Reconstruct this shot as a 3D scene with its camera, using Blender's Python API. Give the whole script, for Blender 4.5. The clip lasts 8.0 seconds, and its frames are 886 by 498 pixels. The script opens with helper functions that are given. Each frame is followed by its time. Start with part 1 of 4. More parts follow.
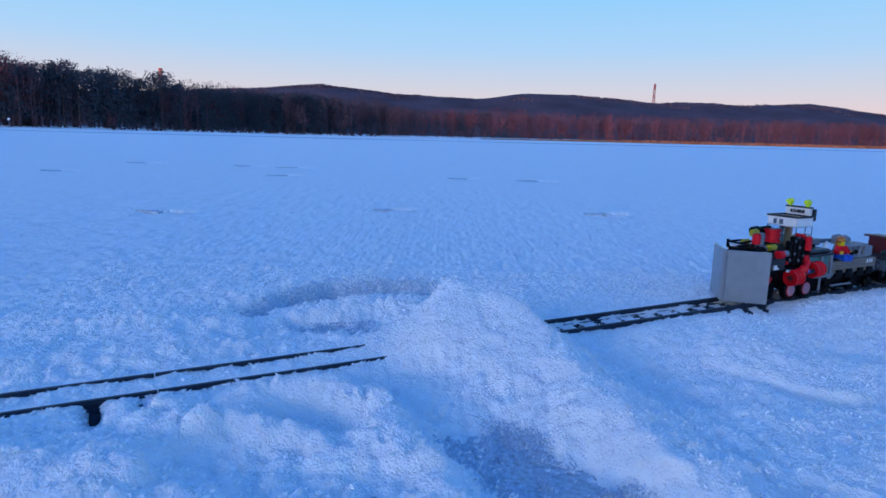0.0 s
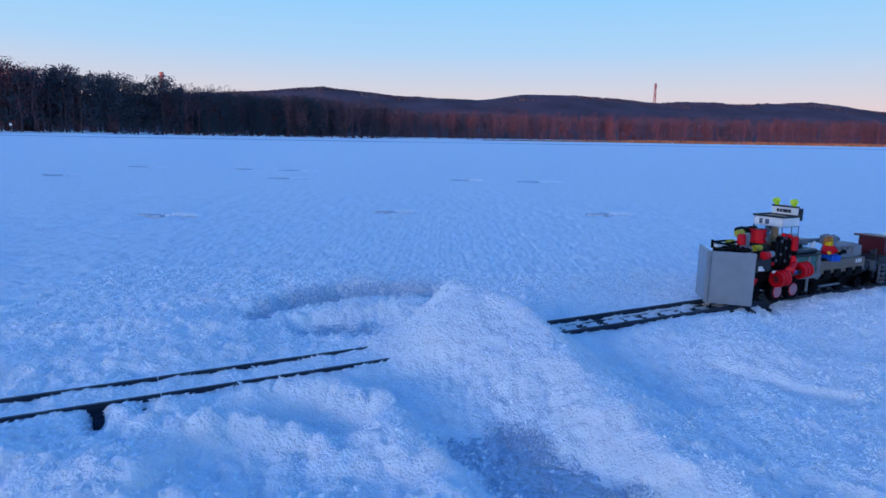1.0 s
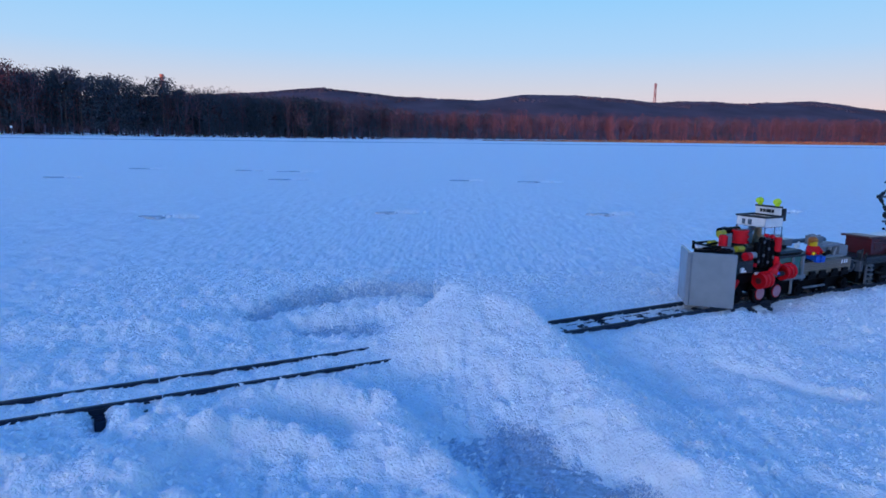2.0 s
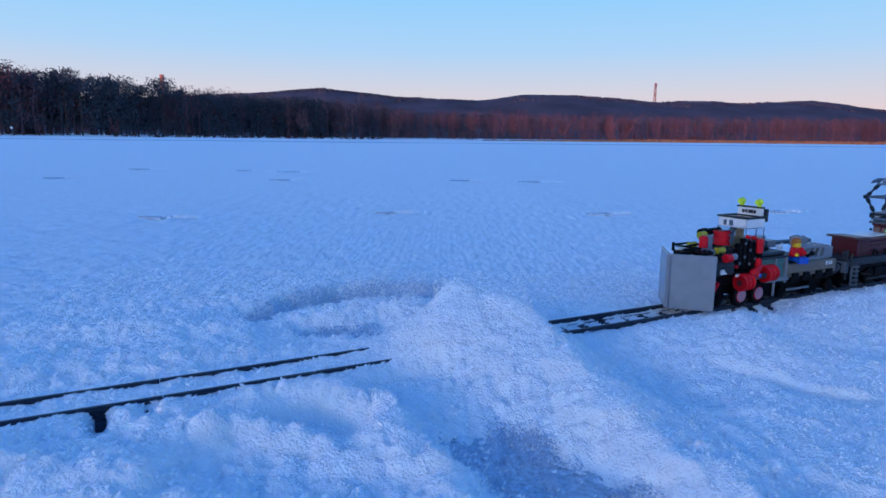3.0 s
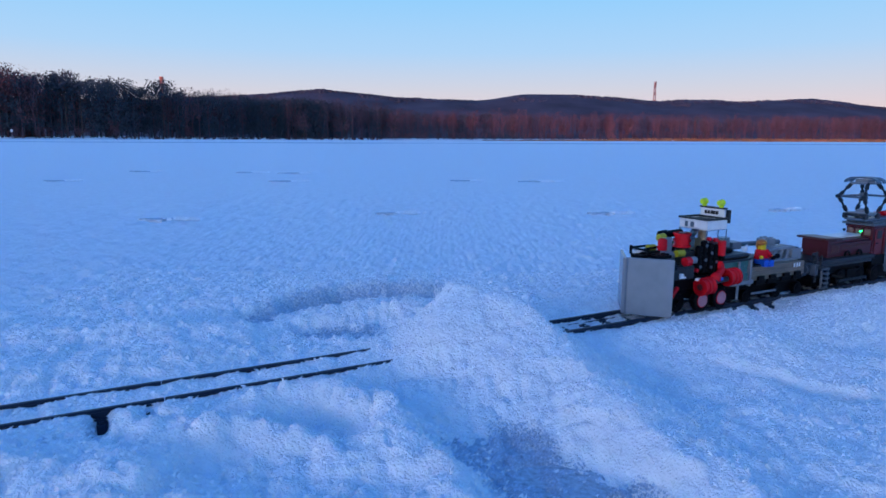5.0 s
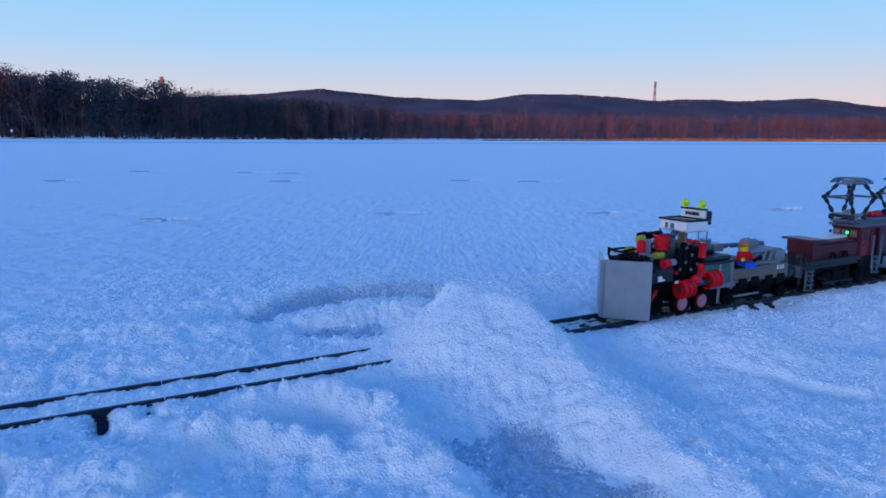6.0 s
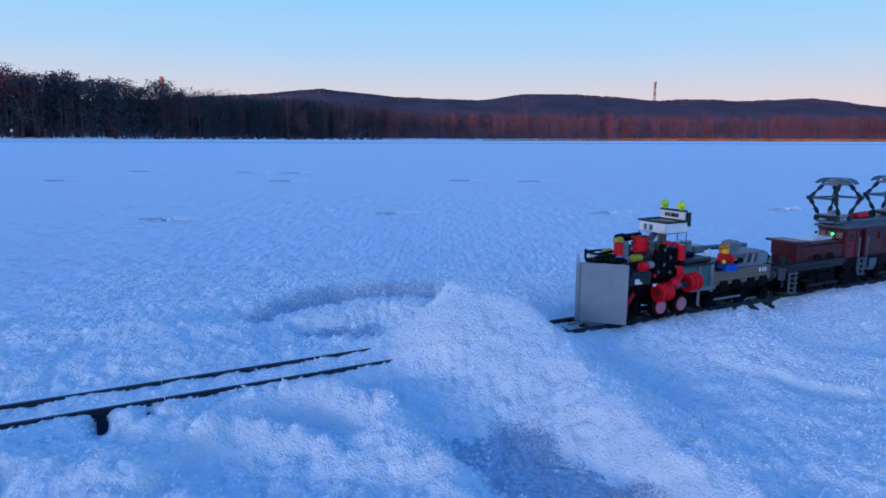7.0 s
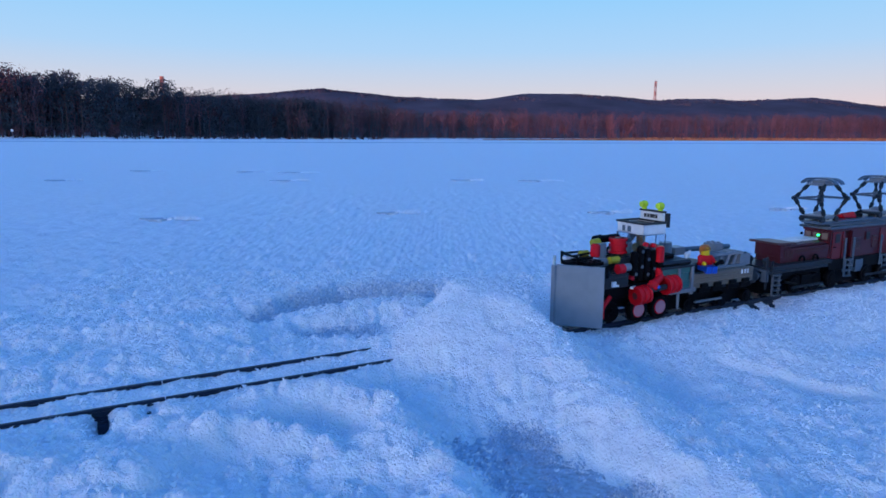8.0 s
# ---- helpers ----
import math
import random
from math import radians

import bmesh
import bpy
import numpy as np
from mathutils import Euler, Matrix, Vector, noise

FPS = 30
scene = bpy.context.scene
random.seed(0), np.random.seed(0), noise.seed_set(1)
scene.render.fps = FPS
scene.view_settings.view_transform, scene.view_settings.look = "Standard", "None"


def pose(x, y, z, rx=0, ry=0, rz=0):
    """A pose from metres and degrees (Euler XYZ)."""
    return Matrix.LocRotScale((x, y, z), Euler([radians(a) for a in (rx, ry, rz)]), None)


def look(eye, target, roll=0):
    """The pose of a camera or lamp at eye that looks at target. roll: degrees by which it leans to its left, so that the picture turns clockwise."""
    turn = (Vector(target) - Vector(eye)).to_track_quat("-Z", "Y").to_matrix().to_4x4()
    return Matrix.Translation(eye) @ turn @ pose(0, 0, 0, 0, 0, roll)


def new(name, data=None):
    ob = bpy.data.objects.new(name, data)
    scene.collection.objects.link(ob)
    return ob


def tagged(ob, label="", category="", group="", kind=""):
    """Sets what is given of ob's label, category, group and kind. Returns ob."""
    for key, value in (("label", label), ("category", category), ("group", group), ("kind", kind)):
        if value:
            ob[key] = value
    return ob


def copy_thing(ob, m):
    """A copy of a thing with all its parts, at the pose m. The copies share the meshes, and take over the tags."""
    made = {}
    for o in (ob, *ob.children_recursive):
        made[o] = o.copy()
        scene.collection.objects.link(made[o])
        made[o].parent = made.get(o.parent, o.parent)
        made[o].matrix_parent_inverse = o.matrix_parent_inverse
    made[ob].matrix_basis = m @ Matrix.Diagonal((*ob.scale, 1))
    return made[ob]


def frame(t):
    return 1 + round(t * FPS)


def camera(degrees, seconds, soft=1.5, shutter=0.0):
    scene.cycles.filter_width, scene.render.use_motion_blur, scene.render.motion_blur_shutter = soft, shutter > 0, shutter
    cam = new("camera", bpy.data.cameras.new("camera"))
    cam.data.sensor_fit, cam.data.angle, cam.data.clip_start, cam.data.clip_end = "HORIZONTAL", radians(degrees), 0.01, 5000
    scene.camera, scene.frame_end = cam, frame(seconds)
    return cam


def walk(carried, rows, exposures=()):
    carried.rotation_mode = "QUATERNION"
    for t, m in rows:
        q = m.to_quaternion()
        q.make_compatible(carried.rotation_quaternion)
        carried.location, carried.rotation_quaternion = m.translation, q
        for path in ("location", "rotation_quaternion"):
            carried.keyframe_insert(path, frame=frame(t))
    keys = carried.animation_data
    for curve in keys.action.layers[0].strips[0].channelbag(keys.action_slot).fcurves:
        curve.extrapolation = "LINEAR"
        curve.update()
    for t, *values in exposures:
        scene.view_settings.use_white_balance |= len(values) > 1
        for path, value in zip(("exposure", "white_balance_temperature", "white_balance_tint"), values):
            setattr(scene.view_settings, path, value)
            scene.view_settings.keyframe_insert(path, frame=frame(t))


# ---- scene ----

EYE = (0.0, 0.0, 0.23)
cam = camera(70, 8.0, soft=1.65)


def aim(yaw, pitch, roll):
    """The camera's pose from its turn to the left, its tilt and its lean, in degrees."""
    a, b = radians(yaw), radians(pitch)
    way = Vector((-math.sin(a) * math.cos(b), math.cos(a) * math.cos(b), math.sin(b)))
    return look(EYE, Vector(EYE) + way, roll)


walk(cam, [
    (0.0, aim(-0.342, -9.963, 1.426)), (0.5, aim(-0.227, -9.858, 1.126)), (1.0, aim(-0.16, -9.83, 0.95)),
    (1.5, aim(-0.124, -9.80, 0.794)), (3.0, aim(-0.067, -9.785, 0.588)), (3.5, aim(-0.06, -9.80, 0.494)),
    (4.0, aim(-0.02, -9.785, 0.331)), (4.5, aim(-0.02, -9.76, 0.247)), (6.0, aim(-0.005, -9.768, 0.201)),
    (6.5, aim(-0.015, -9.765, 0.207)), (7.0, aim(-0.01, -9.775, 0.205)), (7.5, aim(0.0, -9.775, 0.205)),
    (8.0, aim(0.03, -9.815, 0.175))])

# ---------------------------------------------------------------- light
SUN_WAY = Vector((0.8, 1.0, -0.027)).normalized()   # low red sun behind the camera
world = bpy.data.worlds.new("dusk_sky")
scene.world = world
world.use_nodes = True
wt = world.node_tree
wt.nodes.clear()


def wnode(kind):
    return wt.nodes.new(kind)


coord = wnode("ShaderNodeTexCoord")
sep = wnode("ShaderNodeSeparateXYZ")
wt.links.new(coord.outputs["Generated"], sep.inputs[0])
ramp = wnode("ShaderNodeValToRGB")
SKY = [(0.0, (0.86, 0.57, 0.54)), (0.035, (0.82, 0.64, 0.65)), (0.075, (0.65, 0.66, 0.76)), (0.13, (0.425, 0.66, 0.94)),
       (0.23, (0.255, 0.615, 1.0)), (0.45, (0.10, 0.36, 1.0)), (1.0, (0.041, 0.188, 0.745))]
els = ramp.color_ramp.elements
while len(els) < len(SKY):
    els.new(0.5)
for e, (p, c) in zip(els, SKY):
    e.position, e.color = p, (*c, 1)
wt.links.new(sep.outputs["Z"], ramp.inputs[0])
# the afterglow round the sun, low in the sky behind the camera
dot = wnode("ShaderNodeVectorMath")
dot.operation = "DOT_PRODUCT"
wt.links.new(coord.outputs["Generated"], dot.inputs[0])
dot.inputs[1].default_value = tuple(-SUN_WAY)
glow = wnode("ShaderNodeValToRGB")
GLOW = [(0.0, (0, 0, 0)), (0.8, (0.0, 0.0, 0.0)), (0.93, (0.70, 0.68, 0.72)), (1.0, (7.6, 7.0, 7.6))]
els = glow.color_ramp.elements
while len(els) < len(GLOW):
    els.new(0.5)
for e, (p, c) in zip(els, GLOW):
    e.position, e.color = p, (*c, 1)
wt.links.new(dot.outputs["Value"], glow.inputs[0])
add = wnode("ShaderNodeMix")
add.data_type, add.blend_type = "RGBA", "ADD"
add.inputs["Factor"].default_value = 1.0
wt.links.new(ramp.outputs[0], add.inputs["A"])
wt.links.new(glow.outputs[0], add.inputs["B"])
bg = wnode("ShaderNodeBackground")
bg.inputs["Strength"].default_value = 1.0
wt.links.new(add.outputs["Result"], bg.inputs[0])
wt.links.new(bg.outputs[0], wnode("ShaderNodeOutputWorld").inputs[0])

sun = new("sun", bpy.data.lights.new("sun", "SUN"))
sun.data.energy, sun.data.color, sun.data.angle = 2.4, (1.0, 0.27, 0.22), radians(0.6)
sun.matrix_world = look((0, -20, 5), Vector((0, -20, 5)) + SUN_WAY)

# ---------------------------------------------------------------- materials


def material(name, colour, rough=0.5, metal=0.0, vary=0.12, grain=40.0, bump=0.1, bump_scale=400.0, depth=0.0005,
             second=None, island=0.0, emit=None, clear=0.0, spec=0.5):
    m = bpy.data.materials.new(name)
    m.use_nodes = True
    t = m.node_tree
    p = t.nodes["Principled BSDF"]
    p.inputs["Roughness"].default_value, p.inputs["Metallic"].default_value = rough, metal
    p.inputs["Specular IOR Level"].default_value = spec
    p.inputs["Transmission Weight"].default_value = clear
    tc = t.nodes.new("ShaderNodeTexCoord")
    a = t.nodes.new("ShaderNodeTexNoise")
    a.inputs["Scale"].default_value, a.inputs["Detail"].default_value = grain, 6.0
    t.links.new(tc.outputs["Object"], a.inputs["Vector"])
    mix = t.nodes.new("ShaderNodeMix")
    mix.data_type = "RGBA"
    low = second or tuple(c * (1 - vary) for c in colour)
    mix.inputs["A"].default_value = (*low, 1)
    mix.inputs["B"].default_value = (*(min(1.0, c * (1 + vary)) for c in colour), 1)
    spread = t.nodes.new("ShaderNodeMapRange")
    spread.inputs["From Min"].default_value, spread.inputs["From Max"].default_value = 0.3, 0.7
    t.links.new(a.outputs["Fac"], spread.inputs["Value"])
    t.links.new(spread.outputs[0], mix.inputs["Factor"])
    out = mix.outputs["Result"]
    if island:
        geo = t.nodes.new("ShaderNodeNewGeometry")
        hsv = t.nodes.new("ShaderNodeHueSaturation")
        rng = t.nodes.new("ShaderNodeMapRange")
        rng.inputs["To Min"].default_value, rng.inputs["To Max"].default_value = 1 - island, 1 + island
        t.links.new(geo.outputs["Random Per Island"], rng.inputs["Value"])
        t.links.new(rng.outputs[0], hsv.inputs["Value"])
        t.links.new(out, hsv.inputs["Color"])
        out = hsv.outputs[0]
    t.links.new(out, p.inputs["Base Color"])
    if bump:
        b = t.nodes.new("ShaderNodeTexNoise")
        b.inputs["Scale"].default_value, b.inputs["Detail"].default_value = bump_scale, 4.0
        t.links.new(tc.outputs["Object"], b.inputs["Vector"])
        bn = t.nodes.new("ShaderNodeBump")
        bn.inputs["Strength"].default_value, bn.inputs["Distance"].default_value = bump, depth
        t.links.new(b.outputs["Fac"], bn.inputs["Height"])
        t.links.new(bn.outputs[0], p.inputs["Normal"])
    if emit:
        p.inputs["Emission Color"].default_value, p.inputs["Emission Strength"].default_value = (*emit[0], 1), emit[1]
    return m


def plastic(name, colour, rough=0.28, spec=0.35):
    return material(name, colour, rough, vary=0.08, grain=60, bump=0.06, bump_scale=900, depth=0.0002, spec=spec)


SNOW = material("snow", (0.86, 0.88, 0.90), 0.55, vary=0.05, grain=55, bump=1.0, bump_scale=420, depth=0.0022, spec=0.35)


def wind_crust(m):
    """Adds the wider lumps of the wind-blown crust to a material's relief."""
    t = m.node_tree
    fine = next(n for n in t.nodes if n.type == "BUMP")
    tc = next(n for n in t.nodes if n.type == "TEX_COORD")
    nz = t.nodes.new("ShaderNodeTexNoise")
    nz.inputs["Scale"].default_value, nz.inputs["Detail"].default_value = 95.0, 4.0
    t.links.new(tc.outputs["Object"], nz.inputs["Vector"])
    b = t.nodes.new("ShaderNodeBump")
    b.inputs["Strength"].default_value, b.inputs["Distance"].default_value = 0.85, 0.005
    t.links.new(nz.outputs["Fac"], b.inputs["Height"])
    t.links.new(b.outputs[0], fine.inputs["Normal"])


wind_crust(SNOW)
snow_shader = SNOW.node_tree.nodes["Principled BSDF"]
snow_shader.inputs["Subsurface Weight"].default_value = 0.45
snow_shader.inputs["Subsurface Radius"].default_value = (0.8, 1.0, 1.2)
snow_shader.inputs["Subsurface Scale"].default_value = 0.0024
# grit whose grey also stands in for the shade of the hollows
GRIT = material("shading_grey_ice_grit", (0.50, 0.60, 0.71), 0.5, vary=0.10, grain=250, bump=0.0, island=0.2, spec=0.3)
ICE = material("grey_lake_ice", (0.43, 0.51, 0.585), 0.5, vary=0.30, grain=220, bump=0.9, bump_scale=380, depth=0.002, spec=0.3)
THIN = material("dusted_ice", (0.42, 0.49, 0.57), 0.5, vary=0.35, grain=90, bump=0.5, bump_scale=300, depth=0.002, spec=0.3)
GRAIN = material("ice_grain", (0.86, 0.88, 0.90), 0.4, vary=0.05, grain=300, bump=0.0, island=0.08, spec=0.3)
BLACK = plastic("black_plastic", (0.003, 0.003, 0.004), 0.45, 0.07)
# part of the sky's reflection is put into the navy base
RAIL = plastic("dark_rail_plastic", (0.011, 0.017, 0.034), 0.4, 0.4)
DGREY = plastic("dark_grey_plastic", (0.024, 0.028, 0.033), 0.34, 0.2)
DOORRED = plastic("deep_red_plastic", (0.17, 0.010, 0.013), 0.3, 0.3)
LGREY = plastic("light_grey_plastic", (0.20, 0.22, 0.245))
BLADE = plastic("grey_blade_plastic", (0.235, 0.26, 0.285), 0.2)
RED = plastic("red_plastic", (0.66, 0.010, 0.020), 0.22, 0.2)
DRED = plastic("dark_red_plastic", (0.082, 0.011, 0.016), 0.3, 0.25)
BROWN = plastic("reddish_brown_plastic", (0.085, 0.024, 0.024), 0.35, 0.35)
MGREY = plastic("middle_grey_plastic", (0.095, 0.113, 0.135), 0.28, 0.35)
# the tan reflection in the front panes is put into their colour
GLEAMPANE = plastic("pane_tan_reflection", (0.20, 0.12, 0.09), 0.15, 0.5)
WHITE = plastic("white_plastic", (0.78, 0.78, 0.78))
TAN = plastic("dark_tan_plastic", (0.185, 0.140, 0.100))
TEAL = plastic("sand_green_plastic", (0.055, 0.17, 0.155))
BLUE = plastic("blue_plastic", (0.008, 0.09, 0.50))
SANDBLUE = plastic("sand_blue_plastic", (0.085, 0.125, 0.165))
YELLOW = plastic("yellow_plastic", (0.85, 0.52, 0.01))
PINK = plastic("pale_pink_plastic", (0.44, 0.22, 0.28))
OLIVE = plastic("olive_yellow_plastic", (0.40, 0.36, 0.02))
FIGTAN = plastic("tan_plastic", (0.58, 0.42, 0.24))
HAIR = plastic("orange_brown_plastic", (0.42, 0.13, 0.02))
LIME = material("neon_yellow_plastic", (0.62, 0.80, 0.02), 0.12, vary=0.05, bump=0.0)
GREEN = material("green_lamp", (0.02, 0.7, 0.15), 0.2, bump=0.0, emit=((0.02, 1.0, 0.25), 4.0))
CLEAR = material("clear_plastic", (0.93, 0.95, 0.97), 0.05, vary=0.01, bump=0.0, clear=1.0)
INK = plastic("black_print", (0.012, 0.012, 0.014), 0.4)
BARE = material("bare_wood_twigs", (0.148, 0.073, 0.077), 0.9, vary=0.42, grain=0.06, bump=0.0, island=0.07, spec=0.1)
# blue haze of the distance is put into the needles' colour
PINE = material("pine_needles", (0.074, 0.078, 0.088), 0.9, vary=0.2, grain=0.1, bump=0.0, island=0.05, spec=0.1)


def tree_by_tree(m, size=0.22):
    """Lets a material's tone change from tree to tree and little along a trunk."""
    t = m.node_tree
    tc = next(n for n in t.nodes if n.type == "TEX_COORD")
    nz = next(n for n in t.nodes if n.type == "TEX_NOISE")
    mp = t.nodes.new("ShaderNodeMapping")
    mp.inputs["Scale"].default_value = (1.0, 0.5, 0.12)
    t.links.new(tc.outputs["Object"], mp.inputs["Vector"])
    t.links.new(mp.outputs[0], nz.inputs["Vector"])
    nz.inputs["Scale"].default_value, nz.inputs["Detail"].default_value = size, 2.0


tree_by_tree(BARE)
tree_by_tree(PINE, 0.18)
BARK = material("bark", (0.10, 0.062, 0.05), 0.9, vary=0.3, grain=1.5, bump=0.0, spec=0.1)
REED = material("dry_reed", (0.36, 0.17, 0.08), 0.9, vary=0.25, grain=0.2, bump=0.0, island=0.3, spec=0.1)
# haze and weak far light are put into the hills' bluish tone
HILL = material("wooded_hill", (0.074, 0.068, 0.082), 0.95, vary=0.25, grain=0.02, bump=0.0, spec=0.05)
HILLTREE = material("far_tree_crowns", (0.074, 0.068, 0.082), 0.95, vary=0.2, grain=0.02, bump=0.0, island=0.12, spec=0.05)
# low red sunlight is put into the colours of tower and mast
LITWALL = material("sunlit_orange_tower", (0.50, 0.20, 0.13), 0.8, vary=0.15, grain=0.5, bump=0.0)
STEEL = material("mast_steel", (0.32, 0.19, 0.18), 0.6, vary=0.15, grain=0.5, bump=0.0)
SIGNW = material("white_paint", (0.8, 0.8, 0.8), 0.5, vary=0.05, bump=0.0)

# ---------------------------------------------------------------- mesh helpers (train sizes in millimetres)
MM = 0.001


def part(name, bm, mat, parent=None, label=""):
    me = bpy.data.meshes.new(name)
    bm.to_mesh(me)
    bm.free()
    me.materials.append(mat)
    ob = new(name, me)
    if parent:
        ob.parent = parent
    return tagged(ob, label)


def box(bm, x0, x1, y0, y1, z0, z1, bev=0.35, m=None):
    r = bmesh.ops.create_cube(bm, size=1.0)
    bmesh.ops.scale(bm, vec=(abs(x1 - x0) * MM, abs(y1 - y0) * MM, abs(z1 - z0) * MM), verts=r["verts"])
    bmesh.ops.translate(bm, vec=((x0 + x1) / 2 * MM, (y0 + y1) / 2 * MM, (z0 + z1) / 2 * MM), verts=r["verts"])
    vs = r["verts"]
    if bev:
        es = list({e for v in vs for e in v.link_edges})
        out = bmesh.ops.bevel(bm, geom=es, offset=bev * MM, segments=1, affect="EDGES")
        vs = list({v for f in out["faces"] for v in f.verts} | {v for v in vs if v.is_valid})
    if m is not None:
        bmesh.ops.transform(bm, matrix=m, verts=vs)
    return bm


def rod(bm, a, b, r, seg=12, r2=None):
    """A cylinder or cone from a to b, in millimetres."""
    a, b = Vector(a) * MM, Vector(b) * MM
    d = b - a
    m = Matrix.Translation((a + b) / 2) @ d.to_track_quat("Z", "Y").to_matrix().to_4x4()
    bmesh.ops.create_cone(bm, cap_ends=True, segments=seg, radius1=r * MM, radius2=(r if r2 is None else r2) * MM, depth=d.length, matrix=m)
    return bm


def ball(bm, c, r, squash=1.0):
    m = Matrix.Translation(Vector(c) * MM) @ Matrix.Diagonal((1, 1, squash, 1))
    bmesh.ops.create_icosphere(bm, subdivisions=2, radius=r * MM, matrix=m)
    return bm


def studs(bm, x0, x1, y0, y1, z, r=2.4, h=1.7):
    """Rows of studs on an 8 mm pitch over a rectangle."""
    nx, ny = max(1, round((x1 - x0) / 8)), max(1, round((y1 - y0) / 8))
    for i in range(nx):
        for j in range(ny):
            x, y = x0 + (i + 0.5) * (x1 - x0) / nx, y0 + (j + 0.5) * (y1 - y0) / ny
            rod(bm, (x, y, z), (x, y, z + h), r, 10)
    return bm


def brick(bm, x0, x1, y0, y1, z0, z1, top=True):
    box(bm, x0, x1, y0, y1, z0, z1)
    if top:
        studs(bm, x0, x1, y0, y1, z1)
    return bm


def B():
    return bmesh.new()


def solid(name, mat, parent, *boxes, label=""):
    bm = B()
    for b in boxes:
        box(bm, *b)
    return part(name, bm, mat, parent, label)


def empty(name):
    ob = new(name)
    ob.empty_display_size = 0.01
    return ob


def mesh_object(name, verts, faces, mat, smooth=False):
    """One mesh from arrays of corners and of faces with equal numbers of corners."""
    verts, faces = np.asarray(verts, np.float32), np.asarray(faces, np.int32)
    me = bpy.data.meshes.new(name)
    me.vertices.add(len(verts))
    me.vertices.foreach_set("co", verts.ravel())
    k = faces.shape[1]
    me.loops.add(faces.size)
    me.loops.foreach_set("vertex_index", faces.ravel())
    me.polygons.add(len(faces))
    me.polygons.foreach_set("loop_start", np.arange(len(faces), dtype=np.int32) * k)
    me.polygons.foreach_set("use_smooth", np.full(len(faces), smooth))
    me.update(calc_edges=True)
    me.materials.append(mat)
    return new(name, me)


# ---------------------------------------------------------------- the track's line and the snow
TRACK_TURN = 27.35
U = np.array([math.cos(radians(TRACK_TURN)), math.sin(radians(TRACK_TURN))])
N = np.array([-U[1], U[0]])
ORIGIN = np.array([-0.0110, 0.6290])
RAIL_TOP = 0.020


def on_track(s, l=0.0, z=0.0):
    """A pose on the track, s and l metres along and across it, z above the rail heads."""
    p = ORIGIN + s * U + l * N
    return pose(p[0], p[1], RAIL_TOP + z, 0, 0, TRACK_TURN)


rng = np.random.default_rng(7)
LATTICE = rng.random((256, 256))


def value_noise(x, y, size, seed=0):
    """Smooth noise of -1 to 1 with lumps of the given size in metres."""
    px, py = x / size + seed * 17.3 + 1000, y / size + seed * 9.1 + 1000
    ix, iy = np.floor(px).astype(int), np.floor(py).astype(int)
    fx, fy = px - ix, py - iy
    fx, fy = fx * fx * (3 - 2 * fx), fy * fy * (3 - 2 * fy)
    a, b = LATTICE[ix % 256, iy % 256], LATTICE[(ix + 1) % 256, iy % 256]
    c, d = LATTICE[ix % 256, (iy + 1) % 256], LATTICE[(ix + 1) % 256, (iy + 1) % 256]
    return 2 * (a + (b - a) * fx + (c - a) * fy + (a - b - c + d) * fx * fy) - 1


def ridge(x, y, a, b, wide, sharp=2.0):
    """A bank from a to b, each (x, y, height), of the given half width."""
    ax, ay, ah = a
    bx, by, bh = b
    dx, dy = bx - ax, by - ay
    k = np.clip(((x - ax) * dx + (y - ay) * dy) / (dx * dx + dy * dy + 1e-9), 0, 1)
    dist = np.hypot(x - ax - k * dx, y - ay - k * dy)
    return (ah + (bh - ah) * k) * np.exp(-(dist / wide) ** sharp)


def smooth(e0, e1, v):
    k = np.clip((v - e0) / (e1 - e0), 0, 1)
    return k * k * (3 - 2 * k)


def crest(x, y, pts, left, right, sharp=2.0):
    """A bank along a line of (x, y, height), with its own half width on either hand."""
    best = np.zeros_like(x)
    for (ax, ay, ah), (bx, by, bh) in zip(pts, pts[1:]):
        dx, dy = bx - ax, by - ay
        k = np.clip(((x - ax) * dx + (y - ay) * dy) / (dx * dx + dy * dy), 0, 1)
        rx, ry = x - ax - k * dx, y - ay - k * dy
        dist = np.hypot(rx, ry) + 1e-9
        hand = (dx * ry - dy * rx) / (dist * math.hypot(dx, dy))
        wide = (left + right) / 2 + (left - right) / 2 * hand
        best = np.maximum(best, (ah + (bh - ah) * k) * np.exp(-(dist / wide) ** sharp))
    return best


